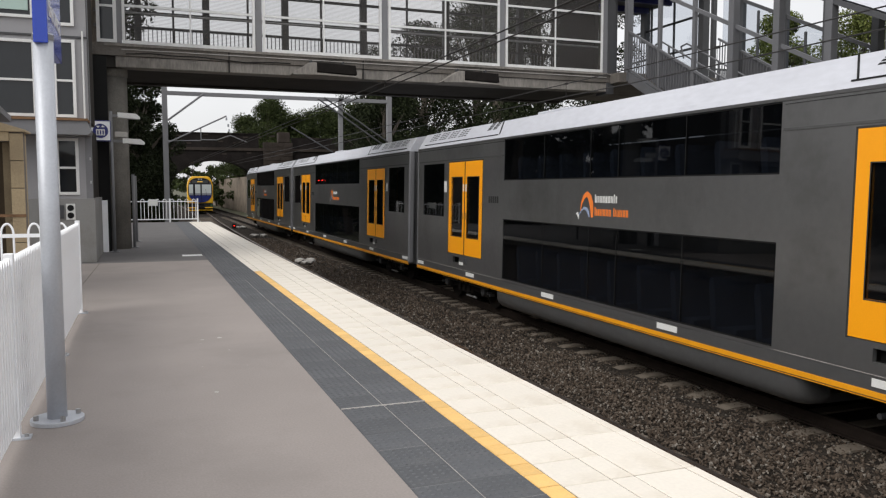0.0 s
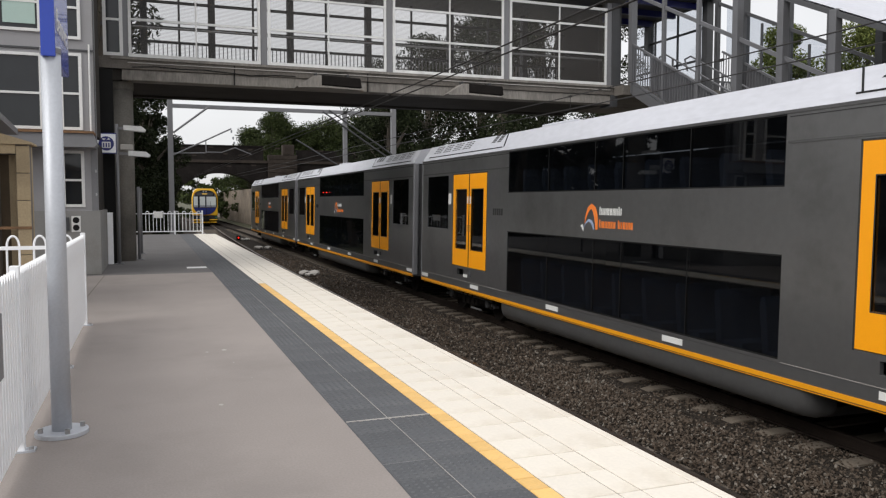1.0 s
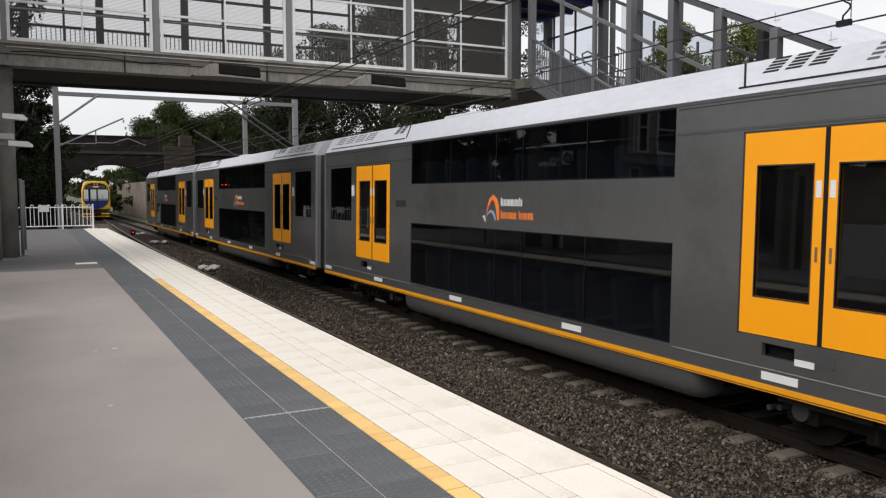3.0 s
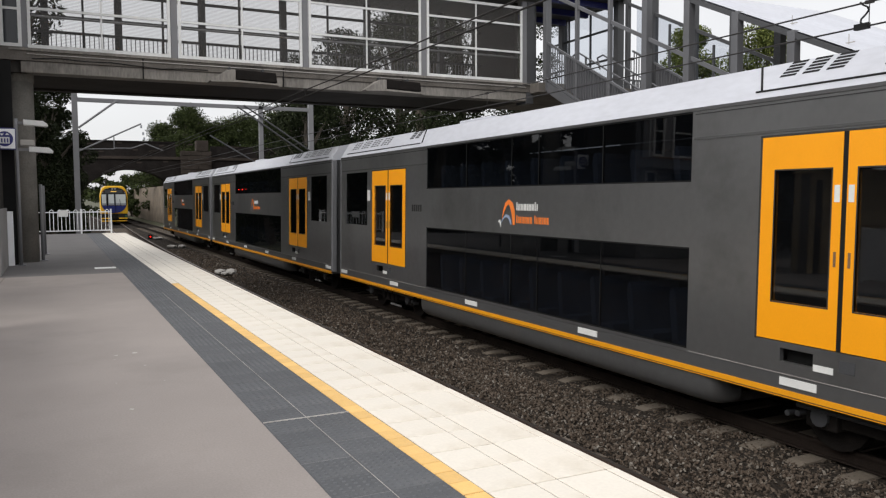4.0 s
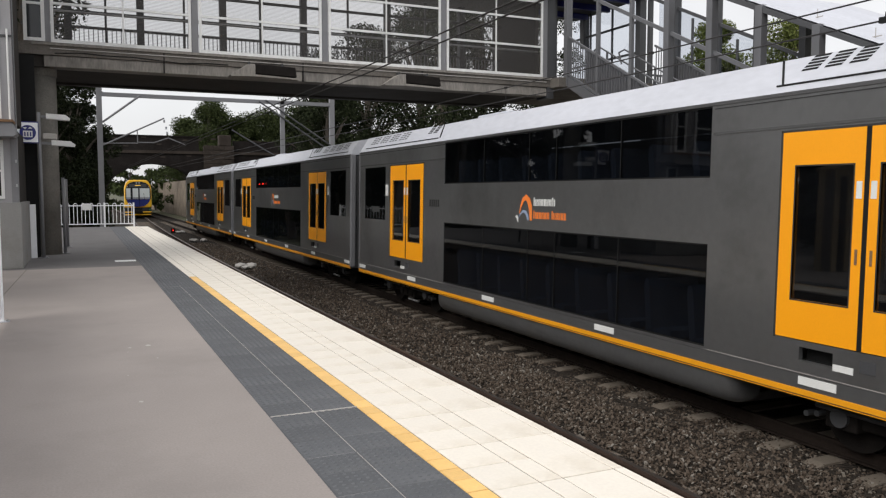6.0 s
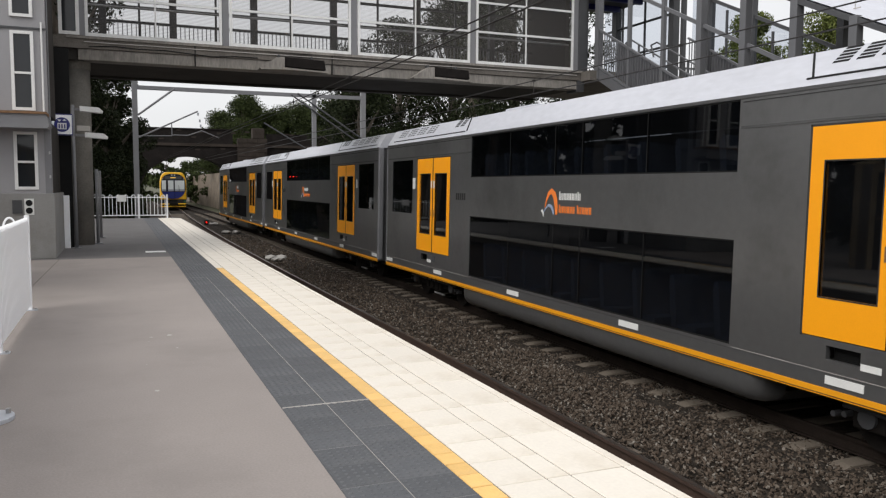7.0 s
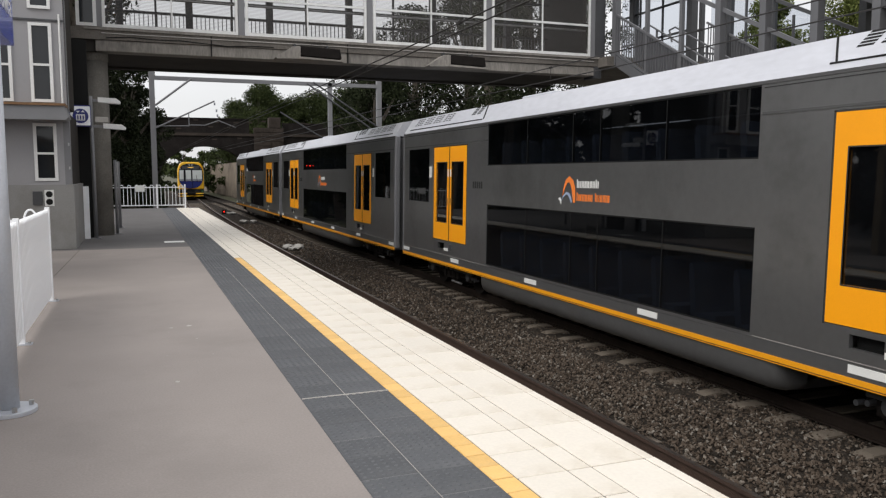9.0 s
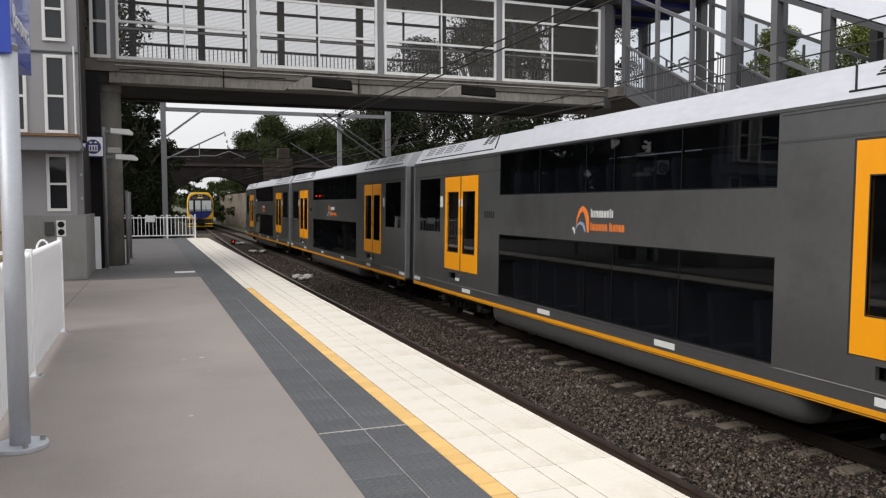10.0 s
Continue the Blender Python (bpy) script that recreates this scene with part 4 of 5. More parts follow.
def footbridge():
    th = thing("footbridge", (6.4, FY, 4.7), "concrete footbridge over the tracks with white framed screens", "footbridge")
    part("deck_beam", B((-1.5, 13.95, FY - 0.02, FY + 0.35, 4.98, 5.27)), M_CONC, th, "stained grey concrete edge beam", bevel=0.015)
    part("edge_ledge", B((-1.0, 14.0, FY - 0.06, FY + 0.2, 5.22, 5.285)), M_CONC_M, th)
    part("lower_beam", B((-0.75, 13.9, FY + 0.02, FY + 0.5, 4.70, 4.975)), M_CONC_M, th, "paler concrete beam face with streaks", bevel=0.015)
    # slab and far beam take a darker colour for the shade below
    part("deck_slab", B((-1.5, 14.0, FY + 0.5, FY + 3.3, 4.74, 5.2)), M_CONC_D, th, "deck underside with its shade in the colour")
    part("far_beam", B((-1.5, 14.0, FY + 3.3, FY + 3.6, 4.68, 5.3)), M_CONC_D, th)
    part("beam_end", B((13.82, 14.06, FY - 0.05, FY + 0.6, 4.62, 4.98)), M_DKSTEEL, th, "dark bearing at the beam's end")
    cb = bmesh.new()
    pts = [(-0.5 + 0.6 * i, FY - 0.03, 5.03 + 0.035 * math.sin(i * 0.9) + 0.02 * math.sin(i * 2.3)) for i in range(8)]
    tube(cb, pts, 0.012, 5)
    part("cable", cb, M_BLACK, th, "thin cable along the beam")
    # screens: bays of white frames
    posts = (-0.60, 2.87, 6.43, 10.15, 13.78)
    for i in range(4):
        a, b = posts[i] + 0.10, posts[i + 1] - 0.10
        if i == 0:
            a = posts[0] + 0.03
        fr = bmesh.new()
        for x0, x1 in ((a, a + 0.07), (b - 0.07, b)):
            box(fr, x0, x1, FY, FY + 0.06, 5.30, 7.72)
        for z0, z1 in ((5.30, 5.38), (6.225, 6.285), (7.1, 7.16), (7.64, 7.72)):
            box(fr, a + 0.07, b - 0.07, FY + 0.002, FY + 0.055, z0, z1)
        m_ = (a + b) / 2
        box(fr, m_ - 0.02, m_ + 0.02, FY + 0.008, FY + 0.05, 5.38, 7.64)
        f = part("screen_frame", fr, M_FRAME, th, "white metal screen frame")
        for x0, x1 in ((a + 0.07, m_ - 0.02), (m_ + 0.02, b - 0.07)):
            for z0, z1 in ((5.38, 6.225), (6.285, 7.1), (7.16, 7.64)):
                p = part("screen_pane", B((x0, x1, FY + 0.028, FY + 0.034, z0, z1)), M_SCREEN, f, "perforated screen pane")
        for k in range(9):
            x = a + (b - a) * (k + 0.5) / 9
            part("clip", B((x - 0.04, x + 0.04, FY - 0.015, FY + 0.02, 5.27, 5.31)), M_FRAME, f)
    for x in posts[1:]:
        part("screen_post", B((x - 0.085, x + 0.085, FY + 0.02, FY + 0.16, 5.28, 7.9)), M_GREYPAINT, th, "grey steel post between the frames")
    part("screen_post", B((posts[0] - 0.10, posts[0] + 0.02, FY, FY + 0.16, 5.0, 7.9)), M_GREYPAINT, th)
    part("end_panel", B((13.86, 14.12, FY - 0.02, FY + 0.35, 5.25, 7.9)), M_DKSTEEL, th, "grey electrical panel at the bridge end")
    # rear side: dark posts, rails and balusters
    RY = FY + 3.3
    for x in (-0.2, 1.75, 4.15, 6.7, 9.6, 12.4):
        part("roof_post", B((x - 0.10, x + 0.10, RY, RY + 0.2, 5.25, 8.1)), M_DKSTEEL, th, "dark steel roof post")
    for z, h in ((5.72, 0.10), (6.32, 0.07), (6.75, 0.08), (7.5, 0.08)):
        part("rear_rail", B((-1.4, 14.0, RY + 0.02, RY + 0.10, z, z + h)), M_DKSTEEL, th)
    bal = mesh_of(B((0, 0.022, 0, 0.03, 0, 1.05)), "baluster", M_GREYPAINT)
    for k in range(122):
        ob = new("baluster", bal)
        ob.parent, ob.location = th, Vector((-1.3 + 0.125 * k, RY + 0.04, 5.3)) - Vector(th.location)
    for x in (0.8, 3.0, 5.3, 8.2, 11.0):
        part("rear_mullion", B((x - 0.03, x + 0.03, RY + 0.05, RY + 0.11, 5.3, 8.1)), M_DKSTEEL, th)
    part("conduit", R((-0.6, FY - 0.035, 5.14), (13.8, FY - 0.035, 5.14), 0.014, 6), M_CONC_L, th, "pale conduit along the edge beam")
    for x in (2.05, 5.75, 9.4):
        part("beam_joint", B((x, x + 0.03, FY - 0.024, FY + 0.03, 4.70, 5.22)), M_BLACK, th, "dark joint between beam lengths")
    part("inner_handrail", R((-0.5, FY + 0.35, 6.15), (13.7, FY + 0.35, 6.15), 0.03, 8), M_STEEL, th)
    part("roof", B((-2.4, 14.6, FY - 0.3, RY + 0.6, 8.1, 8.22)), M_GREYPAINT, th, "flat metal bridge roof")
    return th


def perforated(name):
    """A pale perforated screen: light grey metal, mostly holes."""
    m = bpy.data.materials.new(name)
    m.use_nodes = True
    n, l = m.node_tree.nodes, m.node_tree.links
    b, t, x = n["Principled BSDF"], n.new("ShaderNodeBsdfTransparent"), n.new("ShaderNodeMixShader")
    b.inputs["Base Color"].default_value = (0.09, 0.083, 0.078, 1)
    b.inputs["Roughness"].default_value = 0.5
    co, w, r = n.new("ShaderNodeTexCoord"), n.new("ShaderNodeTexWave"), n.new("ShaderNodeMapRange")
    w.bands_direction = "Z"
    w.inputs["Scale"].default_value, w.inputs["Distortion"].default_value = 9.0, 0.4
    r.inputs["To Min"].default_value, r.inputs["To Max"].default_value = 0.16, 0.34
    l.new(co.outputs["Object"], w.inputs["Vector"])
    l.new(w.outputs["Fac"], r.inputs["Value"])
    l.new(r.outputs["Result"], x.inputs["Fac"])
    l.new(t.outputs["BSDF"], x.inputs[1])
    l.new(b.outputs["BSDF"], x.inputs[2])
    l.new(x.outputs["Shader"], n["Material Output"].inputs["Surface"])
    return m


M_SCREEN = perforated("perforated_screen")
footbridge()

col = thing("bridge_column", (-0.80, 21.55, 0), "round weathered concrete bridge column", "column")
part("shaft", R((-0.79, 21.55, 0), (-0.79, 21.55, 4.50), 0.29, 32), M_CONC_C, col, smooth=True)
part("cap", R((-0.79, 21.55, 4.50), (-0.79, 21.55, 4.70), 0.31, 32), M_CONC_C, col)
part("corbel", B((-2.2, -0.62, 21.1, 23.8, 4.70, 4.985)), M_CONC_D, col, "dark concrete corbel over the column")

for x0 in (3.72, 8.08):
    fl = thing("bridge_floodlight", (x0 + 0.9, FY - 0.25, 4.85), "grey angled floodlight hood fixed under the bridge edge", "floodlight", "lights under the bridge")
    part("hood", prism(bmesh.new(), [(x0 - 0.05, 4.70), (x0 + 0.40, 5.0), (x0 + 0.62, 5.02), (x0 + 0.62, 4.74), (x0 + 0.3, 4.70)], "y", FY - 0.50, FY - 0.03), M_CONC_M, fl, "stained grey metal hood", bevel=0.01)
    part("lamp_body", prism(bmesh.new(), [(x0 + 0.58, 4.78), (x0 + 0.60, 5.04), (x0 + 1.72, 5.0), (x0 + 1.76, 4.74)], "y", FY - 0.46, FY + 0.02), M_UNDER, fl, "black lamp body", bevel=0.015)
    part("tray", prism(bmesh.new(), [(x0 - 0.05, 4.70), (x0 + 0.6, 4.745), (x0 + 1.8, 4.70), (x0 + 1.8, 4.66), (x0 + 0.6, 4.69), (x0 - 0.02, 4.665)], "y", FY - 0.52, FY - 0.01), M_CONC_M, fl, "stained metal tray")
    for k in range(2):
        part("bracket", B((x0 + 0.5 + 0.9 * k, x0 + 0.55 + 0.9 * k, FY - 0.2, FY + 0.02, 4.98, 5.12)), M_DKSTEEL, fl)


# ---- lift tower beside the bridge ----
def tower():
    th = thing("lift_tower", (-2.2, 19.0, 0), "grey clad lift tower with white framed windows", "lift tower")
    Y = 17.5
    part("plinth", B((-4.6, -1.15, Y, 20.6, 0, 1.38)), M_PLINTH, th, "rough rendered base wall", bevel=0.01)
    holes = [(-1.88, -1.44, 1.46, 2.66)]
    part("lower_wall", side_with_holes(bmesh.new(), Y + 0.03, Y + 0.18, -4.6, -1.22, 1.38, 2.75, [holes[0]], "y"), M_WALLGREY, th, "pale grey painted wall")
    # side wall darker than the front: its shade is in the colour
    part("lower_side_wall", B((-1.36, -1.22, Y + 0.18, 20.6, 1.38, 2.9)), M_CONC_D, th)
    part("corner_post", B((-1.31, -1.185, Y + 0.02, Y + 0.22, 1.38, 8.2)), M_GREYPAINT, th, "grey steel corner post")
    # flat black sheet that paints the shade between tower and column
    part("recess_shade", B((-1.9, -0.95, 20.62, 20.68, 0.0, 4.9)), M_BLACK, th, "black sheet in place of the shade by the column")
    bolts = bmesh.new()
    for k in range(13):
        box(bolts, -1.23, -1.20, Y - 0.01, Y + 0.025, 1.7 + 0.5 * k, 1.76 + 0.5 * k)
    part("bolt_plates", bolts, M_STEEL, th)
    # canopy ledge
    part("ledge", prism(bmesh.new(), [(-4.8, 2.98), (-1.22, 2.98), (-1.15, 2.76), (-1.2, 2.70), (-4.8, 2.70)], "y", Y - 0.62, Y + 0.1), M_GREYPAINT, th, "grey metal ledge")
    part("ledge_edge", B((-4.8, -1.2, Y - 0.66, Y + 0.05, 2.982, 3.03)), M_BROWN, th, "rust brown ledge edge")
    # upper wall with windows
    U = Y - 0.30
    wins = [(-1.84, -1.42, 3.07, 4.66), (-1.84, -1.42, 4.94, 6.3), (-3.05, -2.16, 3.07, 4.62), (-3.05, -2.16, 5.05, 6.3), (-4.4, -3.35, 3.07, 4.62), (-4.4, -3.35, 5.05, 6.3)]
    part("upper_wall", side_with_holes(bmesh.new(), U + 0.02, U + 0.2, -4.6, -1.20, 3.03, 8.2, wins, "y"), M_WALLGREY, th, "pale grey clad wall")
    # same painted shade on the upper side wall
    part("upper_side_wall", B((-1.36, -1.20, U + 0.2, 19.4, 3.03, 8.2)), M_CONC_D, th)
    part("string_course", B((-4.6, -1.19, U - 0.01, U + 0.02, 4.70, 4.74)), M_DKSTEEL, th)
    for x0, x1, z0, z1 in wins + [holes[0]]:
        yy = U if z0 > 3 else Y + 0.03
        f = bmesh.new()
        w = 0.06
        for bx in ((x0, x0 + w, z0, z1), (x1 - w, x1, z0, z1), (x0 + w, x1 - w, z0, z0 + w), (x0 + w, x1 - w, z1 - w, z1)):
            box(f, bx[0], bx[1], yy - 0.025, yy + 0.06, bx[2], bx[3])
        zt = z0 + (z1 - z0) * 0.46
        box(f, x0 + w, x1 - w, yy - 0.02, yy + 0.05, zt, zt + 0.045)
        win = part("window", f, M_FRAME, th, "white window frame")
        part("pane", B((x0 + w, x1 - w, yy + 0.02, yy + 0.03, z0 + w, zt), (x0 + w, x1 - w, yy + 0.02, yy + 0.03, zt + 0.045, z1 - w)), M_GLASS_D, win, "dark window glass")
    part("notice", B((-2.85, -2.26, U - 0.012, U + 0.018, 5.2, 5.9)), M_GREENGLASS, th, "pale green notice board behind the window")
    part("downpipe", R((-1.27, U - 0.02, 3.05), (-1.27, U - 0.02, 4.85), 0.018, 8), M_FRAME, th, "thin white pipe")
    part("doorway", B((-3.2, -2.5, Y + 0.01, Y + 0.03, 1.4, 2.6)), M_GLASS_D, th, "dark lift doorway")
    part("call_panel", B((-1.94, -1.76, Y - 0.03, Y, 0.96, 1.24)), M_DKSTEEL, th, "dark call button panel")
    st = part("access_sign", B((-1.72, -1.54, Y - 0.012, Y, 0.93, 1.27)), M_LABEL, th, "white sign with two round pictograms")
    for z in (1.02, 1.18):
        part("pictogram", R((-1.63, Y - 0.018, z), (-1.63, Y - 0.012, z), 0.066, 16), M_BLACK, st)
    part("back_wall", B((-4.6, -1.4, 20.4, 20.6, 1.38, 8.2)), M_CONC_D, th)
    part("roof", B((-5.0, -0.9, 16.9, 21.0, 8.2, 8.35)), M_GREYPAINT, th)
    # narrow glazed link to the bridge
    lk = bmesh.new()
    for x0, x1 in ((-1.17, -1.09), (-0.78, -0.70)):
        box(lk, x0, x1, FY - 0.05, FY + 0.02, 5.30, 7.7)
    for z0, z1 in ((5.30, 5.38), (6.18, 6.24), (7.0, 7.06)):
        box(lk, -1.09, -0.78, FY - 0.048, FY + 0.015, z0, z1)
    link = part("link_window", lk, M_FRAME, th, "narrow white framed window beside the bridge")
    part("pane", B((-1.09, -0.78, FY - 0.02, FY - 0.01, 5.38, 7.7)), M_GLASS_D, link)
    part("link_base", B((-1.2, -0.62, FY - 0.03, FY + 0.3, 4.98, 5.30)), M_CONC, th)
    return th


tower()


# ---- sandstone building behind the fence ----
def sandstone():
    th = thing("sandstone_building", (-3.5, 13.5, 0), "small tan sandstone block building with dark doorway", "building")
    Y, XR = 12.0, -1.80
    part("wall_core", side_with_holes(bmesh.new(), Y + 0.03, Y + 0.3, -5.5, XR, 0, 2.42, [(-2.22, -1.97, 0.0, 2.28)], "y"), M_GROUT, th)
    part("side_wall", B((XR - 0.3, XR - 0.01, Y + 0.3, 12.5, 0, 2.42)), M_SAND, th)
    # shallow sheet behind the opening, its brown painted for the shade inside
    part("doorway", B((-2.3, -1.95, Y + 0.31, Y + 0.36, 0, 2.3)), mat("opening_shade", (0.09, 0.065, 0.04), 0.9), th, "dark brown sheet coloured as a shaded opening")
    z = 0.0
    row = 0
    while z < 2.4:
        h = min(0.40, 2.42 - z)
        for a, b in ((-5.5, -4.4), (-4.4, -3.2), (-3.2, -2.22), (-1.97, XR)):
            part("sandstone_block", B((a + 0.006, b - 0.006 if b < XR else b + 0.012, Y, Y + 0.04, z + 0.005, z + h - 0.005)), M_SAND, th, bevel=0.006)
        part("sandstone_block", B((-2.22, -1.97, Y + 0.002, Y + 0.04, 2.285, 2.415)), M_SAND, th) if row == 0 else None
        z += 0.40
        row += 1
    part("string_line", B((-5.5, XR + 0.02, Y - 0.012, Y + 0.002, 1.18, 1.22)), M_BROWN, th)
    part("parapet", prism(bmesh.new(), [(-5.6, 2.62), (-2.3, 2.62), (-1.75, 2.45), (-1.75, 2.42), (-5.6, 2.42)], "y", Y - 0.03, 12.55), M_SAND, th)
    part("gutter", prism(bmesh.new(), [(Y - 1.2, 3.02), (Y - 1.2, 2.92), (Y + 2, 2.70), (Y + 2, 2.80)], "x", -5.6, -2.2), M_GREYPAINT, th, "grey metal roof edge")
    return th


sandstone()


# ---- fences ----
def picket_fence():
    """White flat-picket fence along the platform, running away from the camera."""
    th = thing("picket_fence", (-0.95, 6.0, 0), "white metal picket fence with pointed tops along the platform", "fence")
    bm = bmesh.new()
    prism(bm, [(-0.036, 0.07), (0.036, 0.07), (0.036, 1.12), (0.0, 1.165), (-0.036, 1.12)], "x", -0.012, 0.012)
    me = mesh_of(bm, "picket", M_FENCE)
    y = -2.4
    while y < 9.95:
        ob = new("picket", me)
        ob.parent = th
        ob.location = Vector((-0.955, y, 0)) - Vector(th.location)
        y += 0.088
    for z in (0.22, 0.98):
        part("fence_rail", B((-1.005, -0.968, -2.5, 10.0, z, z + 0.045)), M_FENCE, th)
    for y in (-1.4, 1.8, 4.62, 7.28, 10.0):
        p = part("fence_post", B((-0.985, -0.93, y - 0.028, y + 0.028, 0.0, 1.19)), M_FENCE, th, bevel=0.004)
        part("foot_plate", B((-0.99, -0.87, y - 0.045, y + 0.045, 0.0, 0.012)), M_POLE, p)
        part("foot_bolt", R((-0.895, y - 0.015, 0.010), (-0.895, y - 0.015, 0.03), 0.014, 8), M_STEEL, p, "steel bolt")
    part("fence_notice", B((-0.938, -0.930, 3.05, 3.95, 0.62, 0.98)), M_GREYPAINT, th, "grey notice plate on the fence")
    return th


picket_fence()


def loop_fence(name, pts, gate=False, label="white hoop-topped steel fence", h=1.03, hoop=0.13, every=0.30):
    (xa, ya), (xb, yb) = pts
    th = thing(name, ((xa + xb) / 2, (ya + yb) / 2, 0), label, "fence", "hoop-topped fences")
    d = Vector((xb - xa, yb - ya, 0))
    L = d.length
    d.normalize()
    o = Vector((xa, ya, 0))
    for z in (0.14, h - 0.02):
        part("fence_rail", beam(bmesh.new(), o + Vector((0, 0, z)), o + d * L + Vector((0, 0, z)), 0.035, 0.045), M_FENCE, th)
    n = max(1, round(L / every))
    for i in range(n):
        a, b = o + d * (L * (i + 0.27) / n), o + d * (L * (i + 0.73) / n)
        c, r = (a + b) / 2, (b - a).length / 2
        bm = bmesh.new()
        path = [a + Vector((0, 0, 0.12)), a + Vector((0, 0, h))]
        path += [c - d * r * math.cos(t) + Vector((0, 0, h + hoop * math.sin(t))) for t in [k * math.pi / 8 for k in range(1, 8)]]
        path += [b + Vector((0, 0, h)), b + Vector((0, 0, 0.12))]
        tube(bm, path, 0.014, 6)
        part("hoop_bar", bm, M_FENCE, th)
    return th


lf = loop_fence("hoop_fence", ((-4.6, 10.02), (-1.0, 10.02)))
for x in (-4.4, -2.6):
    part("fence_post", B((x - 0.03, x + 0.03, 9.99, 10.05, 0, 1.1)), M_FENCE, lf)
ef = loop_fence("platform_end_fence", ((-1.4, 38.2), (2.2, 38.2)), h=1.0, hoop=0.09, every=0.33)
for x in (-1.35, 0.95, 2.2):
    part("fence_post", B((x - 0.035, x + 0.035, 38.16, 38.24, 0, 1.12)), M_FENCE, ef)
part("fence_notice", B((0.02, 0.42, 38.14, 38.16, 0.78, 1.08)), M_LABEL, ef, "small white notice on the fence")

# ---- posts and signs ----
pl = thing("sign_pole", (-0.75, 4.95, 0), "pale grey round pole on a bolted base with blue sign", "sign pole")
part("pole", R((-0.75, 4.95, 0.02), (-0.75, 4.95, 2.62), 0.063, 24), M_POLE, pl, smooth=True)
part("collar", R((-0.75, 4.95, 2.575), (-0.75, 4.95, 2.61), 0.067, 24), M_GREYPAINT, pl)
bp = part("base_plate", R((-0.75, 4.95, 0.0), (-0.75, 4.95, 0.03), 0.17, 28), M_POLE, pl, bevel=0.004)
for a in (20, 110, 200, 290):
    part("base_bolt", R((-0.75 + 0.135 * math.cos(radians(a)), 4.95 + 0.135 * math.sin(radians(a)), 0.028), (-0.75 + 0.135 * math.cos(radians(a)), 4.95 + 0.135 * math.sin(radians(a)), 0.062), 0.018, 6), M_STEEL, bp, "steel bolt")
sg = part("sign_box", B((-0.80, -0.712, 4.87, 5.80, 2.55, 3.5)), M_BLUESIGN, pl, "blue station name sign", bevel=0.006)
words("sign_lettering", "Berowra", 0.215, Matrix.Translation((-0.710, 4.95, 2.74)) @ Matrix(((0, 0, 1, 0), (1, 0, 0, 0), (0, 1, 0, 0), (0, 0, 0, 1))), M_LABEL, sg)

lp = thing("lift_sign_post", (-0.88, 20.3, 0), "thin grey post with a lift pictogram sign and lamps", "sign post")
part("post", R((-0.88, 20.3, 0), (-0.88, 20.3, 3.5), 0.04, 12), M_GREYPAINT, lp, smooth=True)
part("post_foot", B((-0.98, -0.78, 20.2, 20.4, 0, 0.02)), M_GREYPAINT, lp)
board = part("sign_board", B((-1.37, -0.89, 20.24, 20.29, 2.76, 3.27)), M_NAVY, lp, "navy edged sign board")
part("sign_face", B((-1.345, -0.905, 20.232, 20.24, 2.785, 3.245)), M_FENCE, board, "white sign face")
part("pictogram_disc", R((-1.12, 20.222, 3.01), (-1.12, 20.232, 3.01), 0.175, 28), M_NAVY, board, "navy disc")
bm = B((-1.22, -1.02, 20.214, 20.222, 2.90, 3.05))
for k in range(2):
    x = -1.175 + 0.11 * k
    prism(bm, [(x - 0.045, 3.10), (x + 0.045, 3.10), (x, 3.15)] if k else [(x - 0.045, 3.13), (x + 0.045, 3.13), (x, 3.08)], "y", 20.214, 20.222)
part("pictogram", bm, M_LABEL, board, "white lift pictogram")
bm = bmesh.new()
for k in range(3):
    box(bm, -1.195 + 0.06 * k, -1.165 + 0.06 * k, 20.206, 20.214, 2.92, 3.02)
part("pictogram_bars", bm, M_NAVY, board)
for z, x1 in ((3.37, -0.22), (2.74, -0.12)):
    f = part("lamp_arm", B((-0.86, -0.6, 20.27, 20.33, z, z + 0.06)), M_GREYPAINT, lp)
    part("lamp_head", prism(bmesh.new(), [(x1 - 0.5, z - 0.02), (x1, z - 0.05), (x1 + 0.02, z + 0.0), (x1 - 0.08, z + 0.08), (x1 - 0.5, z + 0.1)], "y", 20.16, 20.44), M_FRAME, f, "flat white lamp head")
part("camera_box", B((-0.8, -0.5, 20.2, 20.4, 2.86, 3.0)), M_CONC_L, lp, "small grey box on the post", bevel=0.02)

solid("marker_post", B((-1.15, -1.02, 20.34, 20.42, 0, 1.30)), M_FENCE, "short flat white marker post", "post", bevel=0.008)
gp = thing("guard_post", (-0.43, 21.75, 0), "slim grey steel post on a foot plate", "post", "slim posts by the column")
part("post", R((-0.43, 21.75, 0), (-0.43, 21.75, 1.97), 0.04, 12), M_GREYPAINT, gp, smooth=True)
part("foot", R((-0.43, 21.75, 0), (-0.43, 21.75, 0.02), 0.11, 16), M_GREYPAINT, gp)
copy_thing(gp, pose(-0.40, 24.2, 0))


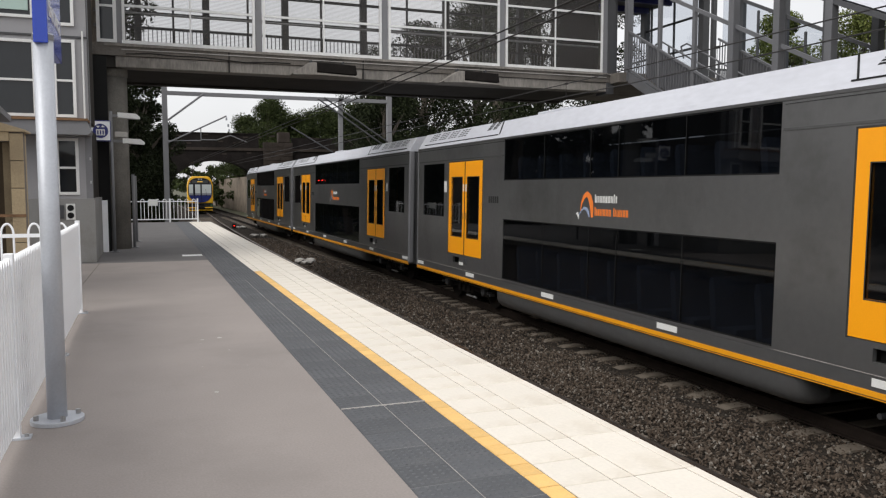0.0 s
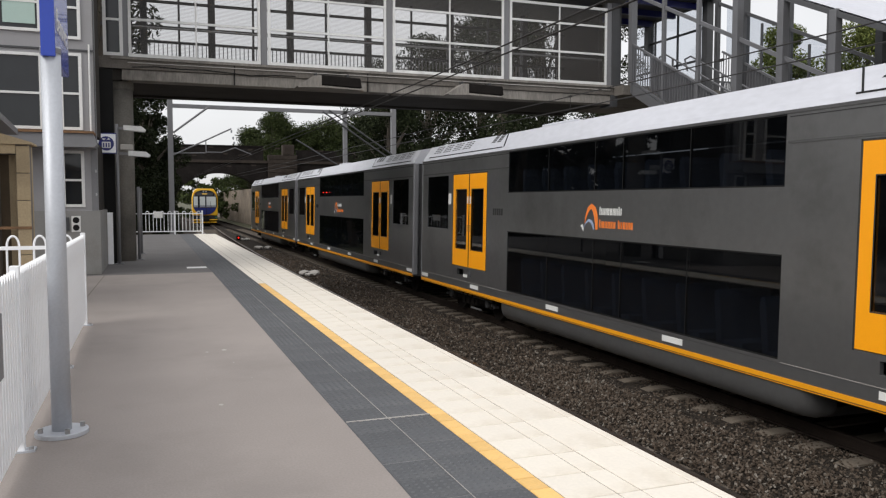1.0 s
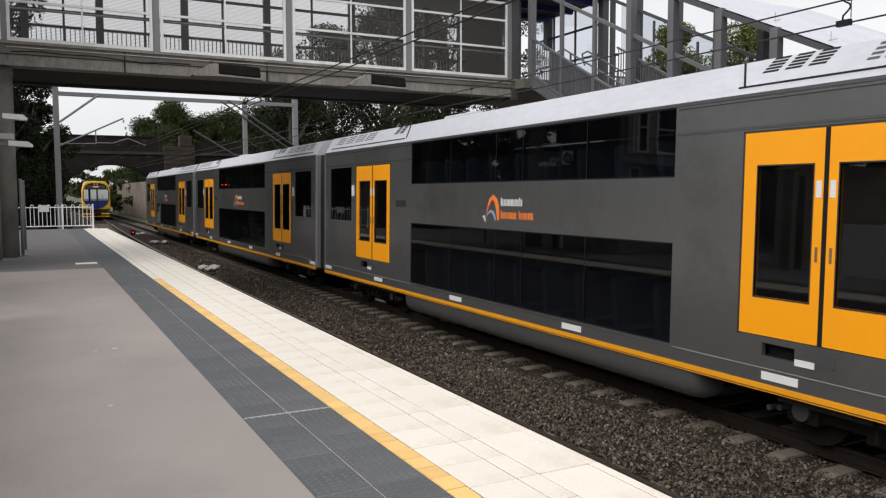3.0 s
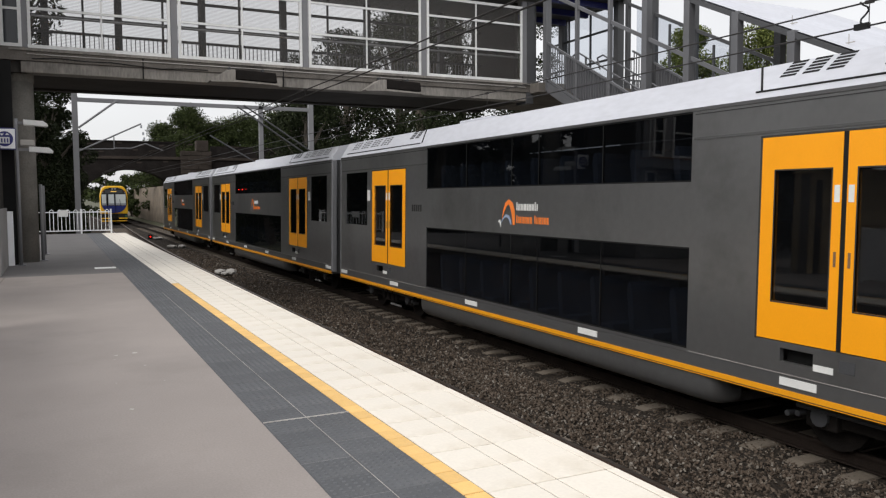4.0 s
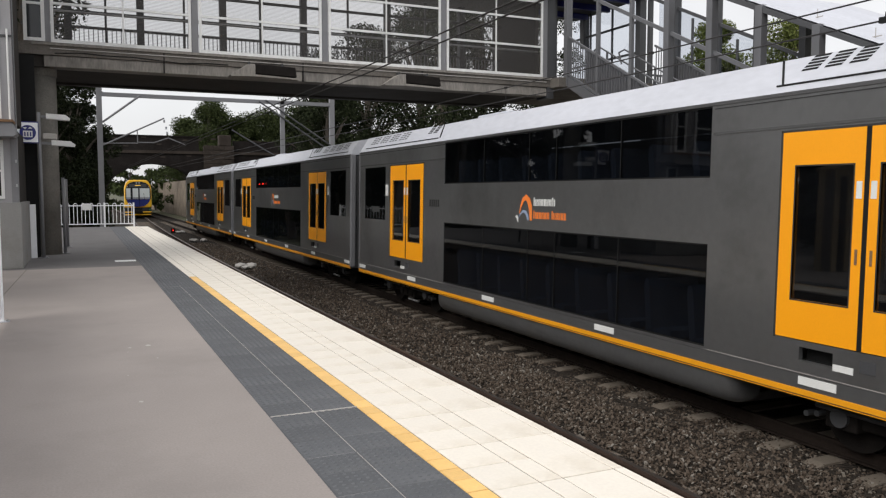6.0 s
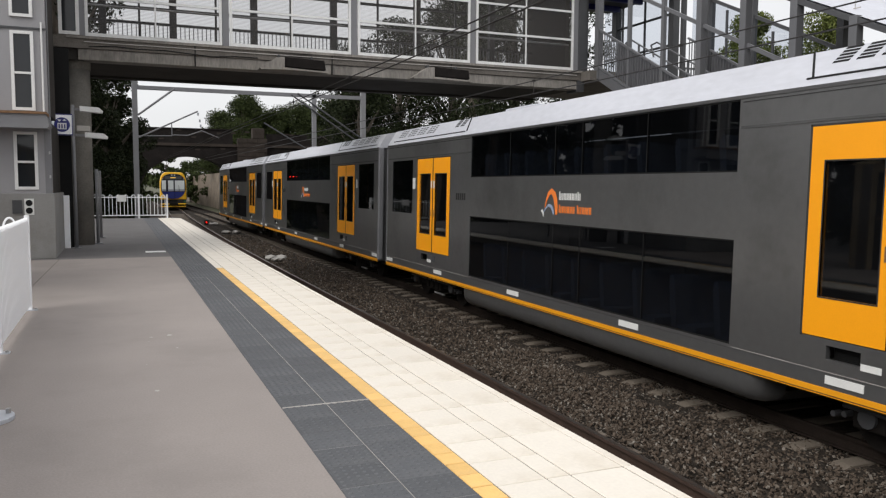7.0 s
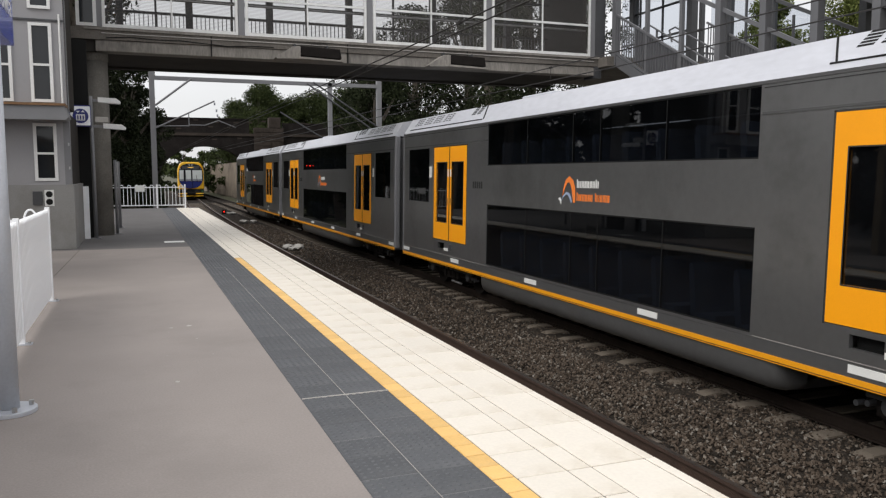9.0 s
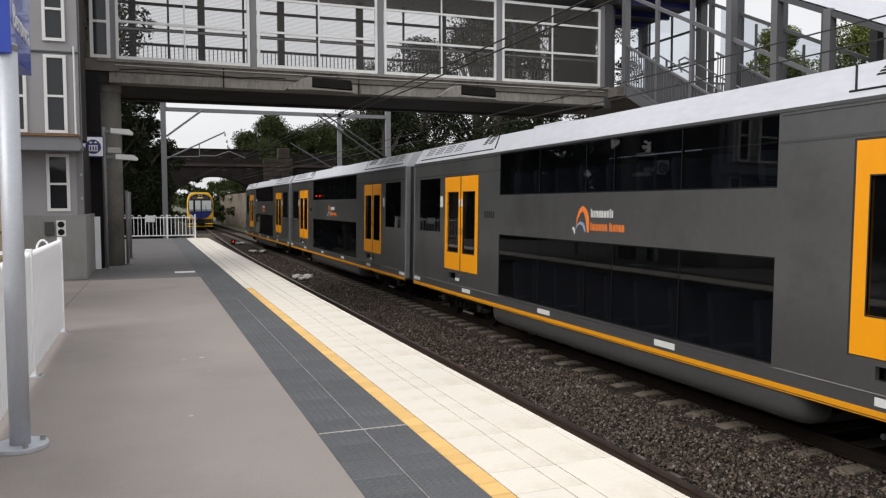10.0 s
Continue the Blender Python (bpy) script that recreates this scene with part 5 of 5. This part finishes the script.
# ---- overhead line ----
def gantry():
    y = 48.5
    th = thing("overhead_gantry", (8, y, -1.5), "grey steel portal gantry carrying the overhead wires", "gantry")
    for x in (1.1, 14.9):
        part("mast", B((x - 0.15, x + 0.15, y - 0.15, y + 0.15, -1.6, 7.65)), M_GREYPAINT, th)
    part("cross_beam", B((1.25, 14.75, y - 0.12, y + 0.12, 7.10, 7.32)), M_GREYPAINT, th)
    bm = bmesh.new()
    tube(bm, [(1.25, y - 0.2, 4.3), (4.6, y - 0.2, 5.95)], 0.045, 8)
    tube(bm, [(1.25, y - 0.2, 5.6), (3.3, y - 0.2, 7.2)], 0.06, 8)
    tube(bm, [(1.25, y - 0.2, 4.4), (3.1, y - 0.2, 4.45), (3.1, y - 0.2, 5.2)], 0.03, 6)
    tube(bm, [(3.1, y - 0.2, 4.5), (4.0, y - 0.2, 4.5), (4.8, y - 0.2, 4.8), (5.8, y - 0.2, 4.4)], 0.03, 6)
    part("cantilever", bm, M_GREYPAINT, th, "thin cantilever arms")
    bm = bmesh.new()
    tube(bm, [(14.75, y - 0.2, 4.6), (10.6, y - 0.2, 7.3)], 0.05, 8)
    tube(bm, [(14.75, y - 0.2, 4.2), (10.2, y - 0.2, 7.2)], 0.05, 8)
    tube(bm, [(11.6, y - 0.2, 3.6), (8.5, y - 0.2, 5.4)], 0.04, 8)
    part("cantilever", bm, M_DKSTEEL, th)
    part("drop_post", B((11.55, 11.8, y - 0.12, y + 0.12, 1.5, 7.3)), M_GREYPAINT, th)
    for x, z in ((4.6, 5.7), (4.7, 5.3), (4.75, 5.0)):
        part("insulator", R((x, y - 0.2, z), (x, y - 0.2, z + 0.16), 0.05, 8), M_LENS, th)
    return th


gantry()


def wires(x, z0, z1, label, feed=False):
    th = thing("overhead_wire", (x, 20, z0), label, "overhead wire", "overhead wires")
    for z, r in ((z0, 0.011), (z1, 0.011)):
        bm = bmesh.new()
        tube(bm, [(x, y, z + (0.25 * max(0, (y - 12)) / 36 if y > 12 else 0)) for y in (-25, 0, 6, 12, 20, 30, 48.3, 88)], r, 6)
        part("wire", bm, M_WIRE, th)
    for y in (2.2, 5.3, 9.6, 14.5, 20, 27):
        zz = 0.25 * max(0, (y - 12)) / 36
        bm = R((x, y, z0 + zz), (x, y, z1 + zz), 0.006, 5)
        box(bm, x - 0.02, x + 0.02, y - 0.05, y + 0.05, z1 + zz - 0.02, z1 + zz + 0.02)
        part("dropper", bm, M_WIRE, th)
    if feed:
        bm = bmesh.new()
        tube(bm, [(x + 0.02 * math.sin(k), 5.36 + 0.07 * math.sin(k * 1.1), z0 + 0.02 + (z1 - z0) * k / 7) for k in range(8)], 0.012, 6)
        box(bm, x - 0.03, x + 0.03, 5.3, 5.48, z0 - 0.03, z0 + 0.04)
        part("jumper", bm, M_BLACK, th, "looped black jumper cable")
    return th


wires(NEAR, 3.61, 3.73, "pair of dark contact and carrier wires over the near track")
wires(FAR, 3.61, 3.89, "pair of dark contact and carrier wires over the far track", True)


# ---- brick road bridge with its arch ----
def brick_bridge():
    Y = 88.5
    th = thing("brick_road_bridge", (7.2, Y, -1.5), "old sooty brick arch road bridge across the tracks", "bridge")
    cx, hw, spring, crown = 7.2, 5.0, 0.8, 4.65
    arch = [(cx + hw * math.cos(radians(a)), spring + (crown - spring) * math.sin(radians(a))) for a in range(0, 181, 12)]
    left = [(-25, -1.7), (cx - hw, -1.7)] + arch[::-1][:8] + [(cx, crown), (cx, 6.0), (-25, 6.0)]
    right = [(cx, 6.0), (cx, crown)] + arch[:8][::-1] + [(cx + hw, -1.7), (60, -1.7), (60, 6.0)]
    bm = bmesh.new()
    prism(bm, left, "y", Y, Y + 2.4)
    prism(bm, right, "y", Y, Y + 2.4)
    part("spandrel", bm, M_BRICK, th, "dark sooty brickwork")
    for a, b in zip(range(0, 180, 6), range(6, 186, 6)):
        q = [(cx + (hw + k) * math.cos(radians(t)), spring + (crown - spring + k) * math.sin(radians(t))) for t, k in ((a + 0.5, -0.02), (b - 0.5, -0.02), (b - 0.5, 0.5), (a + 0.5, 0.5))]
        part("voussoir", prism(bmesh.new(), q, "y", Y - 0.06, Y + 0.3), M_BRICK, th)
    part("string_course", B((-25, 60, Y - 0.15, Y + 0.3, 5.75, 6.05)), M_STONE, th)
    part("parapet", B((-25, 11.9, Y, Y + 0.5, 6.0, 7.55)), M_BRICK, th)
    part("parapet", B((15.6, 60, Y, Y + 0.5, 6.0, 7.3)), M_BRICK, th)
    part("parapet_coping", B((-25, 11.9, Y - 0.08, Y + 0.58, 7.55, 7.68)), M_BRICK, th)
    part("pilaster", B((12.4, 15.6, Y - 0.35, Y + 0.5, -1.6, 6.7)), M_STONE, th, "worn brown stone pier")
    part("pier_cap", B((14.0, 15.3, Y - 0.45, Y + 0.6, 6.7, 7.85)), M_STONE, th, "square stone pier cap", bevel=0.05)
    for k in range(9):
        for j in range(3):
            x0 = 12.36 + 1.09 * j - (0.3 if k % 2 and j else 0.0)
            part("pier_stone", B((x0, min(x0 + 1.06, 15.62), Y - 0.43 - random.uniform(0, 0.05), Y - 0.34, 2.2 + 0.5 * k, 2.66 + 0.5 * k)), M_STONE, th, bevel=0.03)
    # brick courses that stand proud
    bm = bmesh.new()
    for k in range(60):
        x, z = random.uniform(-12, 30), random.uniform(3, 7.4)
        if z > 5.2 or not cx - hw - 1 < x < cx + hw + 1:
            box(bm, x, x + 0.5, Y - 0.03, Y + 0.02, z, z + 0.16)
    tagged(part("proud_bricks", bm, M_STONE, th), kind="stuff")
    return th


brick_bridge()
solid("cutting_wall", prism(bmesh.new(), [(12.6, -1.7), (13.4, -1.7), (13.4, 3.2), (12.9, 3.2)], "y", 100, 170), M_CUT, "mossy stone retaining wall beyond the arch", "retaining wall", "structure")
solid("cutting_wall_rear", B((11.2, 11.8, 64, 88.4, -1.7, 2.2)), M_CUT, "brown retaining wall beside the track", "retaining wall", "structure")


# ---- trees ----
def tree(x, y, z, h, spread, leaf, label, seed, clumps=26, per=120, size=0.42, low=0.25):
    rng = np.random.RandomState(seed)
    th = thing("tree", (x, y, z), label, "tree", "trees beyond the station")
    bm = bmesh.new()
    pts = [Vector((x + 0.25 * math.sin(k * 1.3 + seed), y, z + h * 0.8 * k / 5)) for k in range(6)]
    for k in range(5):
        rod(bm, pts[k], pts[k + 1], 0.035 * h * (1 - k / 6), 8, 0.035 * h * (1 - (k + 1) / 6))
    cs = []
    for k in range(clumps):
        t = rng.uniform(low, 1.0)
        rad = spread * math.sin(math.pi * min(1, 0.25 + 0.72 * t)) ** 0.7 * rng.uniform(0.35, 1.0)
        a = rng.uniform(0, 6.283)
        c = Vector((x + rad * math.cos(a), y + rad * math.sin(a), z + h * t))
        cs.append((c, spread * rng.uniform(0.22, 0.42)))
        if k % 2 == 0:
            rod(bm, Vector((x, y, z + h * t * 0.7)), c, 0.008 * h, 5, 0.003 * h)
    part("trunk", bm, M_BARK, th)
    n = clumps * per
    cc, rr = np.repeat(np.array([c for c, _ in cs]), per, 0), np.repeat([r for _, r in cs], per)[:, None]

    def unit(v):
        return v / np.linalg.norm(v, axis=1)[:, None]
    p = cc + unit(rng.normal(size=(n, 3))) * rr * rng.uniform(0.3, 1.0, (n, 1)) ** 0.5 * np.array([1, 1, 0.72])
    u, v = unit(rng.normal(size=(n, 3))), rng.normal(size=(n, 3))
    v = unit(v - u * (u * v).sum(1)[:, None])
    w = size * rng.uniform(0.5, 1.2, (n, 1))
    vs = np.stack((p - u * w, p + v * w * 0.42, p + u * w, p - v * w * 0.42), 1).reshape(-1, 3)
    me = bpy.data.meshes.new("crown")
    me.from_pydata(vs.tolist(), [], np.arange(4 * n).reshape(-1, 4).tolist())
    me.materials.append(leaf)
    part("crown", me, leaf, th)
    return th


DARK, OLIVE = "dense dark green tree beside the railway cutting", "spreading olive green gum tree behind the station"
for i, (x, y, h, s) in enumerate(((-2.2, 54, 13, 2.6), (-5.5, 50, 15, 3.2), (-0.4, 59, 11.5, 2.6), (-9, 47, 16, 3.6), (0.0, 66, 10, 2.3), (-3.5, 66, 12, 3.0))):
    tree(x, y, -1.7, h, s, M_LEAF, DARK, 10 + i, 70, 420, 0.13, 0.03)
for i, (x, y, h, s) in enumerate(((14.2, 118, 12.6, 4.0), (15.8, 108, 14.4, 4.4), (18, 114, 13.5, 4.6), (21, 109, 12.6, 4.2), (24.5, 112, 13.6, 4.6), (29, 112, 14.5, 5.0))):
    tree(x, y, -1.0, h, s, M_LEAF_M, DARK, 30 + i, 90, 380, 0.15, 0.35)
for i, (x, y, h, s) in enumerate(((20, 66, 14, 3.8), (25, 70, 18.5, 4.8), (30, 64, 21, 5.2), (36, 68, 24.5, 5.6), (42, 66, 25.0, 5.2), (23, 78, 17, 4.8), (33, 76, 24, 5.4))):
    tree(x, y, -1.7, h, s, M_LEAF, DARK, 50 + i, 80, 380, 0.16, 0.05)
for i, (x, y, h, s) in enumerate(((33.4, 34, 12.6, 2.7), (38.2, 33, 13.0, 2.9), (44, 36, 12.0, 3.0))):
    tree(x, y, -1.7, h, s, M_LEAF_L, OLIVE, 70 + i, 40, 420, 0.11, 0.62)
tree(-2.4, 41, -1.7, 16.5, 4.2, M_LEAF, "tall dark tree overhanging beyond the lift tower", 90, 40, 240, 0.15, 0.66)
for i, (x, y, h, s) in enumerate(((15.5, 125, 9, 3.5), (13.6, 140, 8, 3.0), (1.2, 120, 7, 2.6))):
    tree(x, y, -1.7, h, s, M_LEAF_M, "green shrubby tree beyond the arch", 95 + i, 26, 160, 0.28, 0.05)
for i in range(6):
    tree(-1 + 4.5 * i, 150 + 3 * (i % 2), -1.7, 7.4 + 0.5 * (i % 3), 3.6, M_LEAF_M, "low green trees far beyond the arch", 150 + i, 24, 110, 0.4, 0.03)
# out-of-view tree row, added and sized to darken reflections in the train
for i in range(14):
    tree(-14 - 2 * (i % 2), -8 + 6.5 * i, 0, (4.6 if i < 3 else 13.5) + (i * 7 % 3) * 0.6, 3.8, M_LEAF, "added unseen tree that darkens the train's reflections", 120 + i, 40, 170, 0.42, 0.02)


# ---- covered stairs to the opposite platform ----
def stairs():
    th = thing("covered_stairs", (16, 15, 0), "grey steel covered stairway with glazed sides and white roof", "stairs")
    s, TOP = 0.52, 20.45
    XA, XB = 14.3, 17.8

    def floor_z(y):
        return max(0.0, 5.25 - s * (TOP - y))

    def sloped(name, x, y0, y1, dz, w, h, material, label=""):
        return part(name, beam(bmesh.new(), (x, y0, 5.25 - s * (TOP - y0) + dz), (x, y1, 5.25 - s * (TOP - y1) + dz), w, h), material, th, label)
    part("landing", B((13.95, 18.2, TOP, FY + 4.4, 4.95, 5.25)), M_CONC, th, "concrete stair landing")
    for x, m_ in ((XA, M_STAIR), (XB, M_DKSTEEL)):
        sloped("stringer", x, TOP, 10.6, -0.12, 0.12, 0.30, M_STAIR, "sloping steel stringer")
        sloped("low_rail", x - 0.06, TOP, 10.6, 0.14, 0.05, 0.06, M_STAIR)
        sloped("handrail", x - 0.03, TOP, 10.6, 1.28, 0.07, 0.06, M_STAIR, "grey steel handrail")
        infill = [(y, 5.25 - s * (TOP - y)) for y in (19.55, 15.9)]
        part("side_panel", prism(bmesh.new(), [(infill[0][0], infill[0][1] + 0.2), (infill[0][0], infill[0][1] + 1.2), (infill[1][0], infill[1][1] + 1.2), (infill[1][0], infill[1][1] + 0.2)], "x", x + 0.03, x + 0.06), M_STAIR, th, "grey perforated infill panel")
        bal = mesh_of(B((-0.013, 0.013, -0.013, 0.013, 0.14, 1.28)), "baluster", M_STAIR)
        y = TOP - 0.07
        while y > 10.8:
            ob = new("baluster", bal)
            ob.parent, ob.location = th, Vector((x - 0.03, y, 5.25 - s * (TOP - y))) - Vector(th.location)
            y -= 0.125
    st = mesh_of(B((XA + 0.06, XB - 0.06, -0.16, 0.16, -0.06, 0.0), (XA + 0.06, XB - 0.06, 0.13, 0.16, 0.0, 0.165)), "tread", M_CONC)
    for k in range(30):
        y = TOP - 0.16 - 0.32 * k
        ob = new("tread", st)
        ob.parent = th
        ob.location = Vector((0, y, floor_z(y) - 0.17)) - Vector(th.location)
    # evenly spaced posts of the near side: slim by the upper flight, stout under the sheet roof
    for y, w, top in ((20.5, 0.10, 8.4), (18.88, 0.055, 8.4), (17.3, 0.055, 8.4), (15.75, 0.10, 7.3), (14.18, 0.10, 6.58), (12.62, 0.10, 5.86), (11.05, 0.10, 5.13)):
        part("roof_post", B((XA - w, XA + w, y - w, y + w, floor_z(y) - 0.3, top)), M_STAIR, th, "grey steel roof post", bevel=0.01)
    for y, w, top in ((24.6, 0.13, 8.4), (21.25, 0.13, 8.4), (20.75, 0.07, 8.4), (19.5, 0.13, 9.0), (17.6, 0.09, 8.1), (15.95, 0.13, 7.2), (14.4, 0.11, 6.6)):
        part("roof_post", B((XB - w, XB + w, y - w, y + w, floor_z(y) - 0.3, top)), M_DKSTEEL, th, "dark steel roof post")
    # sloping glazing rails and clear panes
    part("glazing_rail", beam(bmesh.new(), (XA, 20.4, 8.06), (XA, 11.5, 3.78), 0.06, 0.10), M_STAIR, th, "sloping grey glazing rail")
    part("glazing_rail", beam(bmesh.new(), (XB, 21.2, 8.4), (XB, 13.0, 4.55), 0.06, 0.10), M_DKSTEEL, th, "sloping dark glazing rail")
    part("eaves_beam", B((XA - 0.05, XA + 0.05, 14.25, 15.7, 6.98, 7.08)), M_STAIR, th)
    for y in (18.7, 16.8, 15.0):
        part("glazing_bar", B((XB - 0.03, XB + 0.03, y - 0.03, y + 0.03, floor_z(y) + 1.2, 5.25 - s * (TOP - y) + 2.75)), M_DKSTEEL, th)
    p = part("side_glazing", prism(bmesh.new(), [(20.3, 6.45), (20.3, 7.95), (13.2, 4.6), (13.2, 2.8)], "x", XB - 0.006, XB + 0.006), M_GLASS_C, th, "clear side glazing")
    p.visible_shadow = False
    for z in (6.42, 7.47):
        part("glazing_bar", B((XB - 0.03, XB + 0.03, 21.3, 25.4, z, z + 0.07)), M_DKSTEEL, th)
    for y in (24.2, 22.86, 21.7):
        part("glazing_bar", B((XB - 0.03, XB + 0.03, y - 0.03, y + 0.03, 5.25, 8.35)), M_DKSTEEL, th)
    p = part("landing_glazing", B((XB - 0.006, XB + 0.006, 21.3, 25.4, 5.3, 8.35)), M_GLASS_C, th, "clear landing glazing")
    p.visible_shadow = False
    part("upper_roof", B((13.9, 18.1, 20.95, 25.6, 8.36, 8.5)), M_DKSTEEL, th, "dark underside of the landing roof")
    for k in range(3):
        part("ceiling_beam", B((13.9, 17.8, 21.6 + 1.4 * k, 21.75 + 1.4 * k, 8.16, 8.36)), M_NAVY, th, "dark blue ceiling beam")
    part("end_wall", B((13.98, 14.12, 22.0, 25.0, 5.25, 8.3)), M_CONC_D, th, "dark wall at the bridge end")
    for x, y in ((14.75, 22.1), (15.05, 24.9)):
        part("landing_post", B((x - 0.11, x + 0.11, y - 0.1, y + 0.1, 5.25, 8.36)), M_DKSTEEL, th, "dark steel landing post")
    # centre handrails with looped ends
    for x in (15.5, 16.5):
        pts = [(x, TOP + 0.15, 5.85), (x, TOP + 0.3, 6.25), (x, TOP, 6.3)] + [(x, y, 5.25 - s * (TOP - y) + 1.05) for y in (18.0, 15.0, 12.0)]
        part("centre_handrail", tube(bmesh.new(), pts, 0.028, 8), M_STAIR, th, "tubular centre handrail")
        for k in range(8):
            yy = TOP - 0.4 - 1.15 * k
            part("handrail_post", B((x - 0.025, x + 0.025, yy - 0.025, yy + 0.025, floor_z(yy) - 0.17, 5.25 - s * (TOP - yy) + 1.05)), M_STAIR, th)
    # white sheet roof that falls with the stairs
    bm = bmesh.new()
    n = 44
    xs = [XA - 0.02 + 5.6 * i / n for i in range(n + 1)]
    ends = ((14.6, 6.80), (6.5, 3.04))
    top = [[bm.verts.new((x, y, z + (0.03 if i % 2 else 0.0))) for i, x in enumerate(xs)] for y, z in ends]
    low = [[bm.verts.new((x, y, z - 0.08)) for x in xs] for y, z in ends]
    for a in (top, low):
        for i in range(n):
            bm.faces.new((a[0][i], a[0][i + 1], a[1][i + 1], a[1][i]))
    bmesh.ops.recalc_face_normals(bm, faces=bm.faces[:])
    roof = part("roof_sheet", bm, M_ROOF, th, "white ribbed roof sheet")
    part("roof_edge", beam(bmesh.new(), (XA - 0.05, 14.6, 6.70), (XA - 0.05, 6.5, 2.94), 0.06, 0.12), M_DKSTEEL, roof, "dark roof edge beam")
    part("roof_purlin", beam(bmesh.new(), (XB, 14.6, 6.62), (XB, 6.5, 2.86), 0.1, 0.2), M_DKSTEEL, roof)
    for x, y in ((14.9, 11.6), (14.8, 10.1)):
        zz = 6.80 - 0.464 * (14.6 - y)
        part("roof_anchor", B((x - 0.006, x + 0.006, y - 0.006, y + 0.006, zz, zz + 0.22), (x - 0.01, x + 0.01, y - 0.14, y + 0.14, zz + 0.03, zz + 0.05)), M_CONC_L, roof, "small roof anchor bracket")
    # walkway that goes on behind the stairs
    part("walkway_slab", B((18.2, 27.0, 24.6, 27.5, 4.9, 5.25)), M_CONC, th)
    bal = mesh_of(B((0, 0.025, 0, 0.03, 0, 1.05)), "baluster", M_DKSTEEL)
    for k in range(60):
        ob = new("baluster", bal)
        ob.parent, ob.location = th, Vector((18.3 + 0.14 * k, 24.78, 5.25)) - Vector(th.location)
    part("walkway_rail", B((18.2, 27.0, 24.76, 24.83, 6.3, 6.37)), M_DKSTEEL, th)
    return th


stairs()

# ---- small things by the track ----
for i, (x, y) in enumerate(((6.0, 31.3), (6.9, 61.4), (6.6, 50.4))):
    bm = bmesh.new()
    for k in range(5):
        c = Vector((x + random.uniform(-0.35, 0.35), y + random.uniform(-0.5, 0.5), -1.42))
        bmesh.ops.create_icosphere(bm, subdivisions=1, radius=random.uniform(0.12, 0.2), matrix=Matrix.Translation(c) @ Matrix.Diagonal((1.3, 1.5, 0.6, 1)))
    solid("trackside_rubble", bm, M_CONC_L, "pale lumps of spilled concrete on the ballast", "rubble", group="pale rubble between the tracks")
ds = thing("ground_signal", (6.3, 61.7, -1.5), "small ground signal with a lit red lamp", "signal")
part("signal_box", B((6.15, 6.45, 61.7, 61.95, -1.5, -1.15)), M_BLACK, ds)
part("signal_lens", R((6.3, 61.66, -1.3), (6.3, 61.70, -1.3), 0.05, 12), M_RED, ds)
